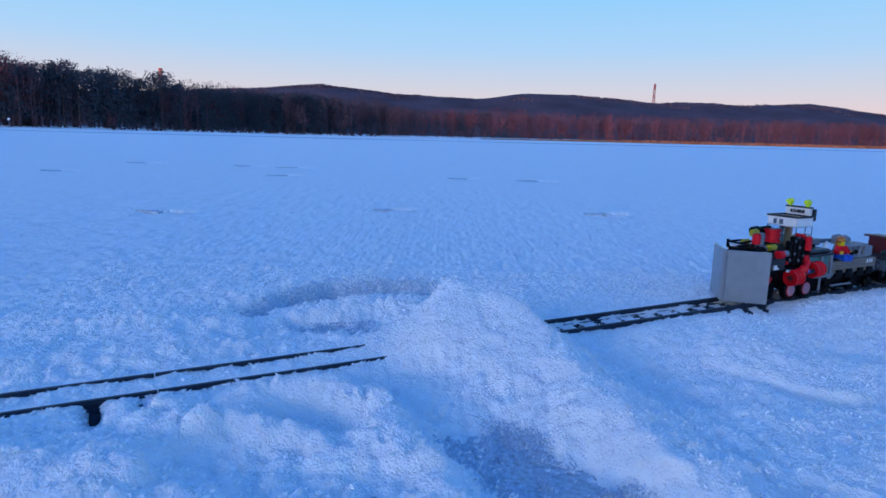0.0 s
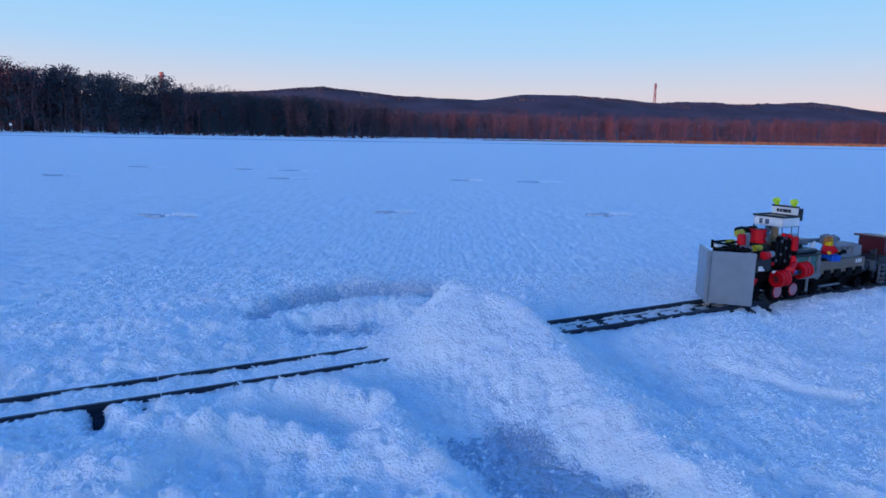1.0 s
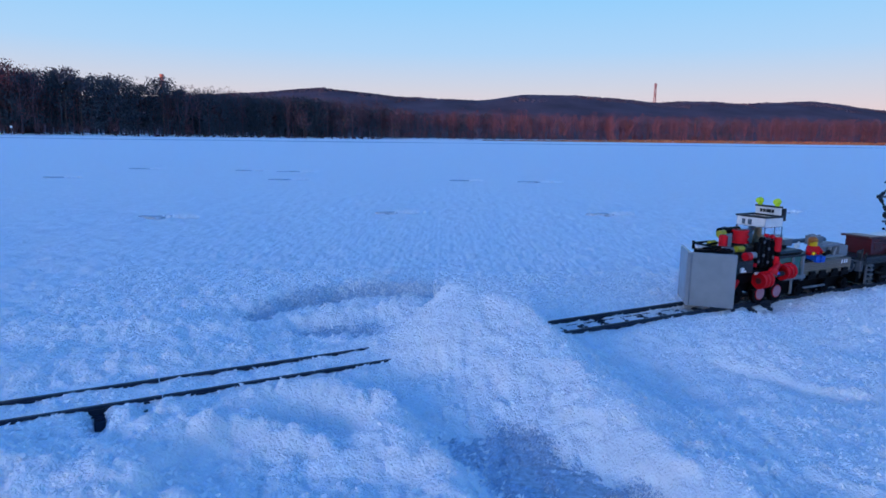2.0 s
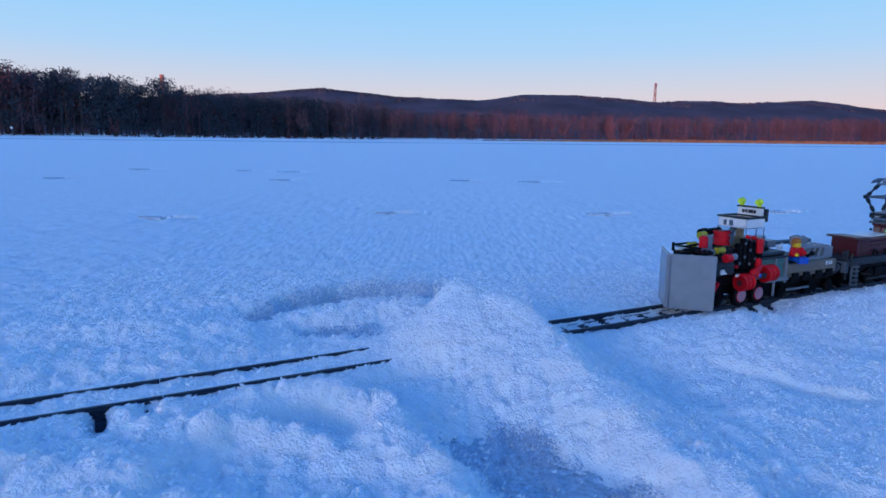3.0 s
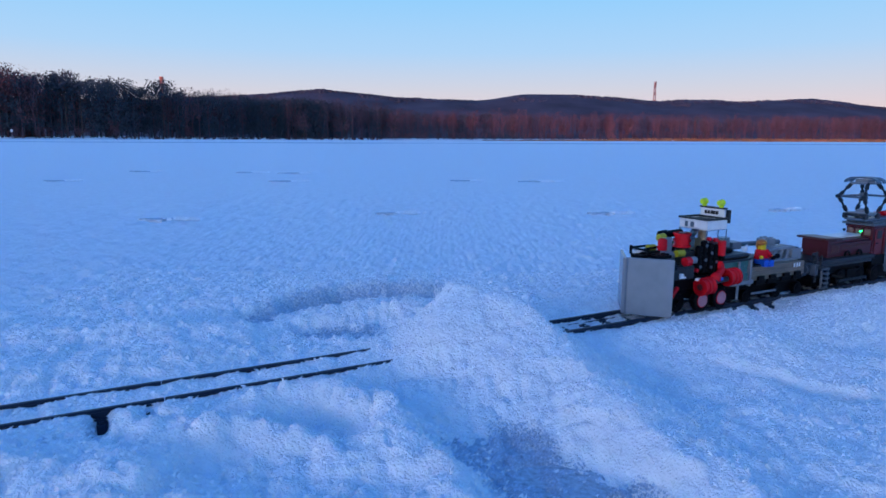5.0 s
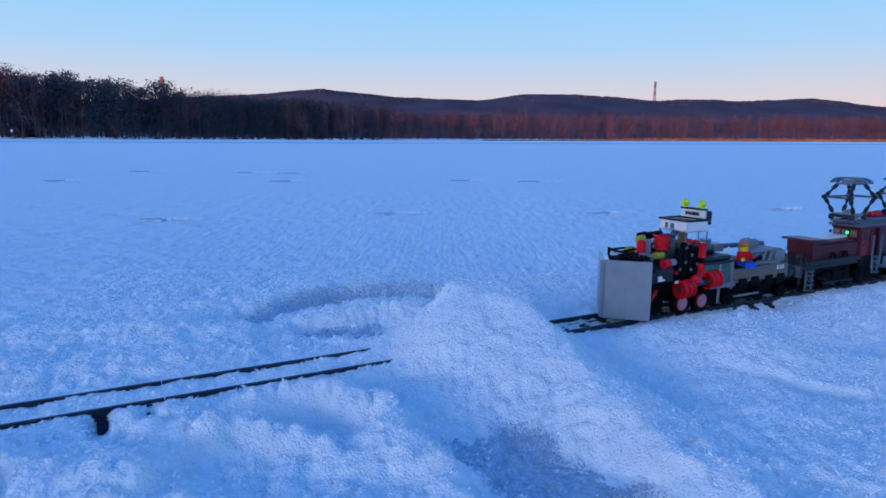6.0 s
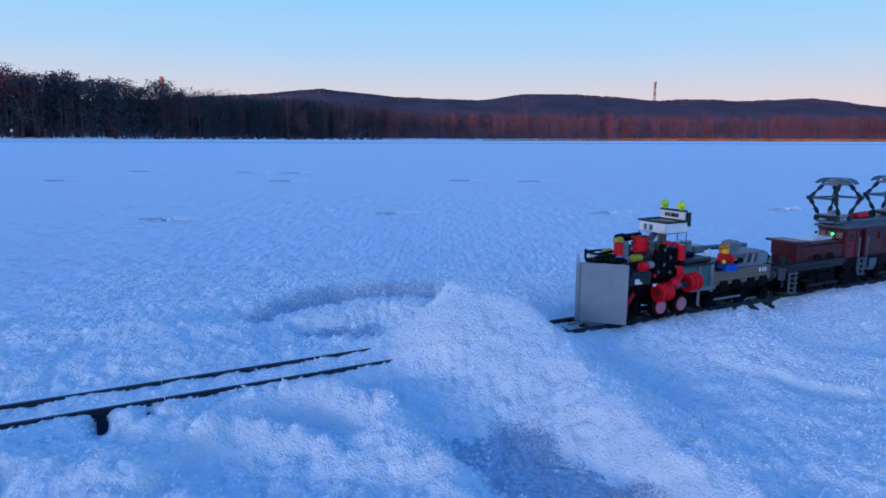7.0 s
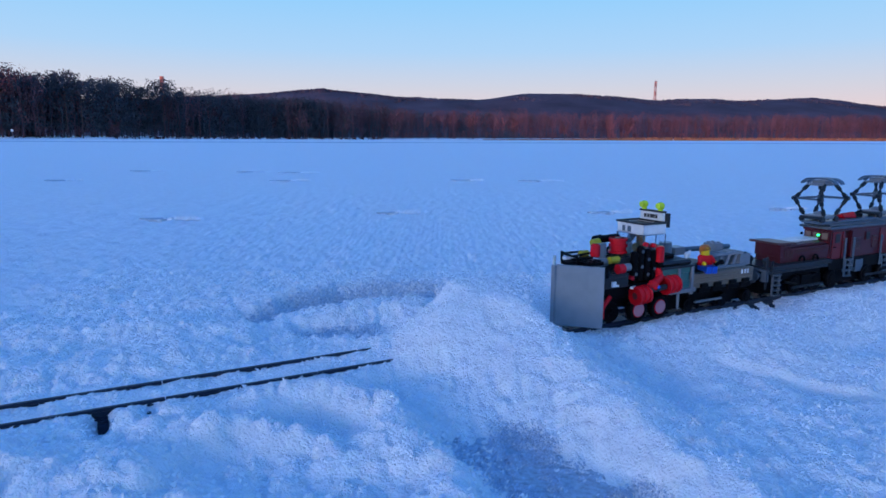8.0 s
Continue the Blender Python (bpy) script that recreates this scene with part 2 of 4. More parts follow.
def snow_height(x, y):
    x, y = np.asarray(x, float), np.asarray(y, float)
    # the banks wander a little, as swept snow does
    wx = x + 0.006 * value_noise(x, y, 0.045, 11) + 0.003 * value_noise(x, y, 0.018, 12)
    wy = y + 0.006 * value_noise(x, y, 0.045, 13) + 0.003 * value_noise(x, y, 0.018, 14)
    s = (x - ORIGIN[0]) * U[0] + (y - ORIGIN[1]) * U[1]
    l = (x - ORIGIN[0]) * N[0] + (y - ORIGIN[1]) * N[1]
    near = 1 - smooth(0.9, 1.5, np.hypot(x, y - 0.45))
    h = 0.006 + 0.003 * near + 0 * s
    # hollows swept down to the ice
    h = h - ridge(wx, wy, (0.035, 0.445, 0.0135), (0.115, 0.372, 0.0150), 0.052, 2.6)
    h = h - ridge(wx, wy, (0.155, 0.630, 0.006), (0.225, 0.545, 0.007), 0.055, 2.4)
    h = h - ridge(wx, wy, (0.195, 0.540, 0.0025), (0.232, 0.532, 0.0025), 0.018, 2.0)
    h = h - ridge(wx, wy, (-0.155, 0.727, 0.011), (-0.07, 0.730, 0.011), 0.027, 2.6)
    h = h - ridge(wx, wy, (-0.125, 0.474, 0.009), (-0.075, 0.460, 0.010), 0.017, 2.4)
    h = h - ridge(wx, wy, (-0.055, 0.525, 0.006), (-0.02, 0.49, 0.008), 0.022, 2.2)
    h = h - ridge(wx, wy, (-0.155, 0.400, 0.0080), (-0.03, 0.375, 0.0100), 0.032, 2.4)
    # swept banks beside the track
    h = h + 0.015 * np.exp(-((l - 0.085) / 0.032) ** 2) * smooth(-0.10, -0.20, s) * near
    h = h + 0.008 * np.exp(-((l - 0.075) / 0.03) ** 2) * smooth(0.1, 0.25, s) * near
    h = h + 0.017 * np.exp(-((l + 0.125) / 0.055) ** 2) * smooth(0.16, 0.34, s) * near
    h = h + 0.010 * np.exp(-((l + 0.07) / 0.03) ** 2) * smooth(0.10, 0.2, s) * near
    h = h + crest(wx, wy, ((-0.45, 0.68, 0.008), (-0.33, 0.705, 0.012), (-0.24, 0.695, 0.010)), 0.035, 0.022)
    # the swept ring behind the heap
    h = h - crest(wx, wy, ((0.01, 0.925, 0.015), (-0.07, 0.918, 0.017), (-0.15, 0.893, 0.018), (-0.205, 0.850, 0.017), (-0.262, 0.765, 0.011)), 0.034, 0.012, 2.4)
    h = h + crest(wx, wy, ((0.01, 0.955, 0.007), (-0.09, 0.948, 0.009), (-0.19, 0.905, 0.009), (-0.26, 0.83, 0.006)), 0.016, 0.030)
    h = h + crest(wx, wy, ((-0.03, 0.800, 0.016), (-0.09, 0.785, 0.016), (-0.175, 0.745, 0.010)), 0.016, 0.020)
    # banks before the track
    h = h + crest(wx, wy, ((-0.21, 0.480, 0.008), (-0.15, 0.497, 0.017), (-0.094, 0.512, 0.023), (-0.055, 0.485, 0.018), (-0.028, 0.450, 0.013),
                           (0.002, 0.408, 0.010), (0.010, 0.365, 0.006)), 0.019, 0.025)
    h = h + crest(wx, wy, ((-0.19, 0.436, 0.006), (-0.142, 0.448, 0.0115), (-0.10, 0.431, 0.009), (-0.06, 0.411, 0.003)), 0.010, 0.013)
    h = h + 0.009 * smooth(-0.15, -0.22, wx) * smooth(0.50, 0.45, wy) * smooth(0.30, 0.36, wy)
    h = h + ridge(wx, wy, (-0.40, 0.385, 0.012), (-0.20, 0.374, 0.011), 0.026) + ridge(wx, wy, (-0.26, 0.455, 0.006), (-0.17, 0.445, 0.009), 0.026)
    # the drift beyond the hollow, with a steep front
    h = h + crest(wx, wy, ((0.265, 0.640, 0.006), (0.32, 0.618, 0.010), (0.38, 0.580, 0.009), (0.47, 0.540, 0.007)), 0.055, 0.042)
    h = h - crest(wx, wy, ((0.275, 0.602, 0.004), (0.317, 0.562, 0.011), (0.350, 0.532, 0.012), (0.40, 0.508, 0.009), (0.47, 0.49, 0.004)), 0.004, 0.014)
    h = h + ridge(wx, wy, (0.26, 0.520, 0.004), (0.40, 0.455, 0.007), 0.050)
    h = h + ridge(wx, wy, (0.25, 0.420, 0.006), (0.35, 0.370, 0.008), 0.055)
    # the heap across the track and its long tail
    heap = crest(wx, wy, ((0.020, 0.665, 0.070), (0.048, 0.648, 0.063), (0.089, 0.615, 0.045), (0.116, 0.565, 0.028)), 0.043, 0.058, 1.8)
    tail = crest(wx, wy, ((0.085, 0.615, 0.036), (0.116, 0.560, 0.030), (0.134, 0.485, 0.026), (0.156, 0.420, 0.022), (0.175, 0.375, 0.017), (0.200, 0.330, 0.013)), 0.034, 0.027, 1.7)
    heap = np.maximum(heap, tail) + 0.25 * np.minimum(heap, tail)
    heap = heap + ridge(wx, wy, (0.008, 0.605, 0.017), (0.060, 0.560, 0.013), 0.036)
    # kept low along the track
    band = (1 - smooth(0.030, 0.058, np.abs(l))) * smooth(-0.75, -0.7, s)
    bed = 0.0094 + 0.0070 * smooth(0.06, -0.02, s) + 0.0008 * smooth(-0.12, -0.2, s) + 0.0052 * smooth(0.015, 0.020, np.abs(l)) * smooth(-0.02, 0.06, s) + 0.0016 * value_noise(x, y, 0.03, 3) + 0.0012 * value_noise(x, y, 0.012, 8) + 0.0008 * value_noise(x, y, 0.006, 15)
    h = h * (1 - band) + bed * band + heap
    h = h - 0.010 * np.exp(-((s - 0.462) / 0.055) ** 2 - ((l + 0.066) / 0.030) ** 2)
    # hollows where sleeper ends show
    for ps, depth in ((-0.3035, 0.017), (-0.268, 0.009), (0.434, 0.0085), (0.466, 0.0100), (0.498, 0.0105)):
        h = h - depth * np.exp(-(((s - ps) / 0.0085) ** 2 + ((l + (0.044 if ps < 0 else 0.034)) / (0.024 if ps < 0 else 0.012)) ** 2) ** 1.6)
    # lumps and crumbs, finer on the poured heap
    heaped = smooth(0.015, 0.05, heap)
    rough = near * (0.0024 * value_noise(x, y, 0.06, 1) + 0.0024 * value_noise(x, y, 0.026, 2)) * (1 - 0.95 * band) * (1 - 0.4 * heaped)
    fine = (0.0046 * np.abs(value_noise(x, y, 0.021, 4)) + 0.0046 * np.abs(value_noise(x, y, 0.0115, 5))) * (1 - 0.6 * heaped) - 0.0030
    fine = fine + 0.0017 * value_noise(x, y, 0.0072, 9) + 0.0013 * value_noise(x, y, 0.0047, 10)
    far = (1 - near) * (0.0040 * value_noise(x, y, 0.030, 6) + 0.0040 * value_noise(x, y, 0.015, 7))
    quiet = smooth(-0.05, 0.15, y)
    h = h + rough + quiet * fine * (1 - 0.75 * band) * (1 - smooth(1.0, 2.4, y)) + quiet * far * (1 - smooth(1.4, 4.0, y))
    return h


def graded(lo, hi, step, out_lo, out_hi, grow):
    """Grid lines: even from lo to hi, then ever wider to out_lo and out_hi."""
    mid = list(np.arange(lo, hi, step))
    up, d = [], step
    while (up[-1] if up else hi) < out_hi:
        up.append((up[-1] if up else mid[-1]) + d)
        d *= grow
    down, d = [], step
    while (down[-1] if down else lo) > out_lo:
        down.append((down[-1] if down else lo) - d)
        d *= grow
    return np.array(down[::-1] + mid + up)


def build_ground():
    gx = graded(-0.46, 0.62, 0.0024, -3000, 3000, 1.031)
    gy = graded(0.30, 0.78, 0.0024, -3000, 3000, 1.020)
    gy = np.concatenate([np.array([-3000, -800, -200, -50, -12, -4, -1.5, -0.5, -0.1, 0.1]), gy[gy > 0.15]])
    X, Y = np.meshgrid(gx, gy)
    Z = snow_height(X, Y)
    v = np.stack([X.ravel(), Y.ravel(), Z.ravel()], 1)
    r, c = X.shape
    i = (np.arange(r - 1)[:, None] * c + np.arange(c - 1)[None, :]).ravel()
    f = np.stack([i, i + 1, i + c + 1, i + c], 1)
    ob = mesh_object("ground", v, f, SNOW, smooth=True)
    tagged(ob, "snow-covered frozen lake with crumbly swept snow banks", "snow", kind="structure")


build_ground()


def build_ice():
    """The lake's ice, which shows where the snow is swept or scuffed away."""
    gx, gy = np.linspace(-7, 7, 57), np.linspace(0.1, 8.1, 33)
    X, Y = np.meshgrid(gx, gy)
    r, c = X.shape
    i = (np.arange(r - 1)[:, None] * c + np.arange(c - 1)[None, :]).ravel()
    ob = mesh_object("lake_ice", np.stack([X.ravel(), Y.ravel(), 0 * X.ravel() - 0.0040], 1), np.stack([i, i + 1, i + c + 1, i + c], 1), ICE)
    tagged(ob, "grey lake ice under the snow", "ice", kind="structure")


build_ice()


def build_scuffs():
    """Places far out where boots broke the snow: a bared plate of ice and the snow chips beside it."""
    spots = ((-0.797, 1.753, 0.040), (-0.165, 1.92, 0.031), (0.492, 1.951, 0.033), (1.10, 2.068, 0.03), (-2.08, 3.39, 0.05), (-2.11, 4.42, 0.06),
             (-1.02, 4.27, 0.06), (-0.87, 3.43, 0.05), (0.09, 3.53, 0.05), (0.48, 3.48, 0.055), (-1.36, 4.34, 0.05))
    C = []
    for px, py, w in spots:
        k = np.arange(22) * 2 * math.pi / 22
        r = w * (1 + 0.35 * np.sin(3 * k + px * 9) + rng.normal(0, 0.12, 22))
        bm = B()
        low = [bm.verts.new((px + r[i] * math.cos(k[i]), py + 0.55 * r[i] * math.sin(k[i]), 0.002)) for i in range(22)]
        top = [bm.verts.new((px + 0.96 * r[i] * math.cos(k[i]), py + 0.53 * r[i] * math.sin(k[i]), 0.0110)) for i in range(22)]
        for i in range(22):
            bm.faces.new((low[i], low[(i + 1) % 22], top[(i + 1) % 22], top[i]))
        bm.faces.new(top)
        tagged(part("bare_ice_patch", bm, THIN), "patch of bare grey ice scraped free of snow", "ice", kind="structure")
        n = 60 if py < 3 else 30
        C.append(np.stack([px + 2.0 * w + rng.normal(0, 0.55 * w, n), py + rng.normal(0, 0.25 * w, n), np.full(n, 0.011), rng.uniform(0.003, 0.0065, n)], 1))
    c = np.concatenate(C)
    corner = np.array([(1, 0, 0), (-0.5, 0.87, 0), (-0.5, -0.87, 0), (0, 0, 1.1), (0, 0, -1)], float)
    tri = np.array([(0, 1, 3), (1, 2, 3), (2, 0, 3), (1, 0, 4), (2, 1, 4), (0, 2, 4)])
    v = c[:, None, :3] + corner[None] * rng.uniform(0.6, 1.3, (len(c), 5, 1)) * c[:, None, 3:]
    f = tri[None] + (np.arange(len(c)) * 5)[:, None, None]
    tagged(mesh_object("snow_chips", v.reshape(-1, 3), f.reshape(-1, 3), GRAIN), "white snow chips thrown beside scraped ice", "snow", kind="stuff")


build_scuffs()


def build_crack():
    """A refrozen crack of bare grey ice that runs across the lake."""
    x = np.arange(-90.0, 91.0, 3.0)
    y = 46 + 3 * np.sin(x * 0.07) + 2 * value_noise(x, 0 * x, 9, 2)
    w = 4.5 + 2.5 * value_noise(x, 0 * x, 7, 3)
    v = np.concatenate([np.stack([x, y - w, 0 * x + 0.016], 1), np.stack([x, y + w, 0 * x + 0.016], 1)])
    n = len(x)
    ob = mesh_object("ice_crack", v, [(i, i + 1, n + i + 1, n + i) for i in range(n - 1)], ICE)
    tagged(ob, "refrozen crack of bare grey ice across the lake", "ice", kind="structure")


build_crack()


def build_grains(count=85000):
    """Loose ice crumbs lying on the snow by the track."""
    x = rng.uniform(-0.55, 0.75, count)
    y = rng.uniform(0.27, 1.05, count)
    size = 0.0006 + 0.0015 * rng.random(count) ** 2.5
    z = snow_height(x, y) + size * 0.25
    corner = np.array([(1, 1, 1), (-1, -1, 1), (-1, 1, -1), (1, -1, -1)], float) * 0.75
    tri = np.array([(0, 1, 3), (0, 3, 2), (0, 2, 1), (1, 2, 3)])
    jitter = corner[None] * rng.uniform(0.5, 1.2, (count, 4, 1)) + rng.normal(0, 0.3, (count, 4, 3))
    v = np.stack([x, y, z], 1)[:, None, :] + jitter * size[:, None, None]
    f = tri[None] + (np.arange(count) * 4)[:, None, None]
    ob = mesh_object("snow_crumbs", v.reshape(-1, 3), f.reshape(-1, 3), GRAIN)
    tagged(ob, "loose white ice crumbs scattered over the snow", "snow", kind="stuff")


build_grains()



def build_grit(count=34000):
    """Grey ice grit in the hollows swept down to the ice, its grey also standing in for shade."""
    spots = ((0.050, 0.430, 0.028, 0.026, 8), (0.085, 0.375, 0.026, 0.022, 9), (-0.11, 0.728, 0.04, 0.014, 3))
    X, Y = [], []
    total = sum(q[4] for q in spots)
    for cx, cy, wx, wy, share in spots:
        n = int(count * share / total)
        a, r = rng.uniform(0, 2 * math.pi, n), np.minimum(np.sqrt(-2 * np.log(rng.random(n) + 1e-6)), 0.9 + 1.4 * rng.random(n))
        r = r * (1 + 0.35 * np.sin(3 * a + cx * 90) + 0.2 * np.sin(7 * a + cy * 50))
        X.append(cx + wx * r * np.cos(a))
        Y.append(cy + wy * r * np.sin(a))
    low = [snow_height(a, b) < 0.0045 for a, b in zip(X, Y)]
    X, Y = [a[k] for a, k in zip(X, low)], [b[k] for b, k in zip(Y, low)]
    # a curved band along the foot of the swept ring, to darken its wall
    k = rng.random(int(count * 0.45))
    X.append(np.interp(k, (0, 0.28, 0.56, 0.82, 1), (0.005, -0.075, -0.15, -0.205, -0.255)) + rng.normal(0, 0.005, len(k)))
    Y.append(np.interp(k, (0, 0.28, 0.56, 0.82, 1), (0.929, 0.923, 0.898, 0.853, 0.778)) + rng.normal(0, 0.0075, len(k)))
    x, y = np.concatenate(X), np.concatenate(Y)
    n = len(x)
    size = 0.0005 + 0.0009 * rng.random(n)
    z = snow_height(x, y) + size * 0.1
    corner = np.array([(1, 1, 1), (-1, -1, 1), (-1, 1, -1), (1, -1, -1)], float) * 0.75
    tri = np.array([(0, 1, 3), (0, 3, 2), (0, 2, 1), (1, 2, 3)])
    v = np.stack([x, y, z], 1)[:, None, :] + (corner[None] * rng.uniform(0.6, 1.2, (n, 4, 1)) + rng.normal(0, 0.3, (n, 4, 3))) * size[:, None, None]
    f = tri[None] + (np.arange(n) * 4)[:, None, None]
    ob = mesh_object("ice_grit", v.reshape(-1, 3), f.reshape(-1, 3), GRIT)
    tagged(ob, "grey ice grit that also stands for shade in swept hollows", "ice", kind="stuff")


build_grit()

# ---------------------------------------------------------------- far shore
SHORE_X = [-700, -300, -131, -83, -24, 134, 259, 600, 1200]
SHORE_Y = [60, 130, 187, 270, 315, 360, 372, 385, 300]


def shore(x):
    return np.interp(x, SHORE_X, SHORE_Y)


def strip(name, xs, near_of, far_of, lift, mat, label, category):
    """A low bank along the shore, raised in its middle."""
    rows = []
    for x in xs:
        a, b = near_of(x), far_of(x)
        rows.append([(x, a, -0.3), (x, a + 0.5, lift * (0.7 + 0.3 * math.sin(x * 0.31))), (x, (a + b) / 2, lift * 1.3), (x, b, lift * 2.0)])
    v = np.array(rows).reshape(-1, 3)
    f = []
    for i in range(len(xs) - 1):
        for j in range(3):
            k = i * 4 + j
            f.append((k, k + 4, k + 5, k + 1))
    return tagged(mesh_object(name, v, f, mat, smooth=True), label, category, kind="structure")


strip("shore_bank", list(np.arange(-700, 1200, 4.0)), lambda x: float(shore(x)), lambda x: float(shore(x)) + 60, 0.6, SNOW,
      "low snowy bank along the far shore", "bank")


def cards(c, size, up=0.5):
    """Two crossed four-sided flakes of foliage or twigs at each centre."""
    n = len(c)
    a = rng.normal(0, 1, (n, 3))
    a /= np.linalg.norm(a, axis=1)[:, None]
    b = np.cross(a, rng.normal(0, 1, (n, 3)))
    b /= np.linalg.norm(b, axis=1)[:, None]
    b[:, 2] += up * np.sign(b[:, 2])
    a, b = a * size[:, None] * 0.6, b * size[:, None]
    return np.stack([c - a - b * 0.6, c + a * 0.8 - b, c + a + b * 0.7, c - a * 0.7 + b], 1)


def trunk(x, y, h, r, z0=0.2):
    """Corners and faces of a tapered four-sided trunk."""
    k = np.arange(5) * 2 * math.pi / 5
    low = np.stack([x + r * np.cos(k), y + r * np.sin(k), np.full(5, z0)], 1)
    lean = rng.normal(0, 0.02, 2) * h
    top = np.stack([x + lean[0] + 0.35 * r * np.cos(k), y + lean[1] + 0.35 * r * np.sin(k), np.full(5, h)], 1)
    f = [(i, (i + 1) % 5, 5 + (i + 1) % 5, 5 + i) for i in range(5)]
    return np.concatenate([low, top]), f


def forest(name, places, kind, mat, label):
    """Many trees in one object: tapered trunks, limbs and crowns of small flakes."""
    V, F, n = [], [], 0
    for x, y, h in places:
        v, f = trunk(x, y, h * (0.9 if kind == "bare" else 0.85), 0.13 * h / 15)
        V.append(v)
        F += [tuple(i + n for i in q) for q in f]
        n += len(v)
        if kind == "bare":
            # limbs spread upwards like a fan
            for _ in range(5):
                a, z0 = rng.uniform(0, 2 * math.pi), h * rng.uniform(0.3, 0.65)
                e = Vector((x + math.cos(a) * h * 0.16, y + math.sin(a) * h * 0.16, z0 + h * 0.3))
                s = Vector((x, y, z0))
                w = 0.10 * h / 15
                v = np.array([s - Vector((w, 0, 0)), s + Vector((w, 0, 0)), e + Vector((w * 0.3, 0, 0)), e - Vector((w * 0.3, 0, 0))])
                V.append(v)
                F.append((n, n + 1, n + 2, n + 3))
                n += 4
            m = 205 if h > 6 else 90
            # the twigs gather in boughs
            boughs = np.clip(rng.normal(0, 1, (9, 3)), -1.6, 1.6) * np.array([0.10, 0.10, 0.20]) * h + np.array([x, y, h * 0.60])
            q = boughs[rng.integers(0, 9, m)] + rng.normal(0, 1, (m, 3)) * np.array([0.05, 0.05, 0.075]) * h
            q[:, 2] = np.clip(q[:, 2], h * 0.09, h * 1.0)
            c = cards(q, rng.uniform(0.07, 0.19, m) * max(h, 14.0) / 14, 0.2)
        else:
            m = 430
            t, a = rng.random(16), rng.uniform(0, 2 * math.pi, 16)
            rr = h * (0.03 + 0.10 * np.sqrt(np.clip(1 - (t * 1.3 - 0.4) ** 2, 0, 1))) * rng.random(16) ** 0.5
            boughs = np.stack([x + rr * np.cos(a), y + rr * np.sin(a), h * (0.14 + 0.80 * t)], 1)
            q = boughs[rng.integers(0, 16, m)] + np.clip(rng.normal(0, 1, (m, 3)), -1.8, 1.8) * np.array([0.045, 0.045, 0.032]) * h
            c = cards(q, rng.uniform(0.12, 0.26, m) * h / 15, 0.2)
        V.append(c.reshape(-1, 3))
        F += [(n + 4 * i, n + 4 * i + 1, n + 4 * i + 2, n + 4 * i + 3) for i in range(m)]
        n += 4 * m
    ob = mesh_object(name, np.concatenate(V), F, mat)
    return tagged(ob, label, "forest", kind="stuff")


def wood_places(count, lo, hi, deep, tall, away=2.0):
    x = rng.uniform(lo, hi, count)
    d = away + rng.random(count) ** 1.4 * deep
    h = tall * rng.uniform(0.88, 1.04, count)
    return [(a, float(shore(a)) + b, c) for a, b, c in zip(x, d, h)]


# a bare brown wood along the water, pines among it towards the near end
forest("bare_woods", wood_places(520, -30, 330, 55, 16.0) + wood_places(230, -150, -30, 45, 19.8, 9) + wood_places(130, -200, -118, 40, 22.0, 3), "bare", BARE,
       "leafless reddish brown woods along the far shore")
forest("pine_woods", wood_places(250, -200, -112, 45, 22.0, 4) + wood_places(240, -116, -55, 45, 19.6, 11) + wood_places(45, -60, -28, 45, 16.5, 10) + wood_places(45, -35, 40, 45, 15.5, 12) + wood_places(50, 30, 300, 45, 14.5, 14), "pine", PINE,
       "dark evergreen pines along the far shore")
forest("low_shrubs", wood_places(90, -200, -112, 6, 4.6, 0.4) + wood_places(170, -112, -30, 0.5, 1.0, 0.1) + wood_places(270, -30, 300, 6, 4.6, 0.4), "bare", BARE, "bare reddish brown shrubs at the edge of the ice")


def build_reeds(count=5200):
    x = rng.uniform(20, 420, count)
    y = np.array([float(shore(a)) for a in x]) - 1.0 - rng.random(count) * 2.5
    h = rng.uniform(0.8, 1.9, count) * (0.25 + 0.75 * smooth(20, 130, x))
    w = rng.uniform(0.10, 0.3, count)
    lean = rng.normal(0, 0.25, count)
    z = np.full(count, -0.05)
    v = np.stack([np.stack([x - w, y, z], 1), np.stack([x + w, y, z], 1), np.stack([x + w * 0.5 + lean, y, h], 1),
                  np.stack([x - w * 0.5 + lean, y, h], 1)], 1).reshape(-1, 3)
    f = np.arange(count * 4).reshape(-1, 4)
    tagged(mesh_object("reeds", v, f, REED), "belt of dry orange reeds along the ice", "reeds", kind="stuff")


build_reeds()

# ---------------------------------------------------------------- hills behind the woods
HILL_X = [-900, -600, -420, -300, -182, -75, 59, 120, 200, 327, 416, 460, 568, 640, 720, 900, 1500]
HILL_H = [36, 55, 65, 72, 80, 69, 63, 73, 74, 64, 67, 63, 69, 60, 51, 38, 28]


def hill_height(x, y):
    k = np.clip((y - 560) / 440, 0, 1)
    return np.interp(x * 1000 / y, HILL_X, HILL_H) * (k * k * (3 - 2 * k)) * np.minimum(1, y / 1000) * 0.96 - 1.0


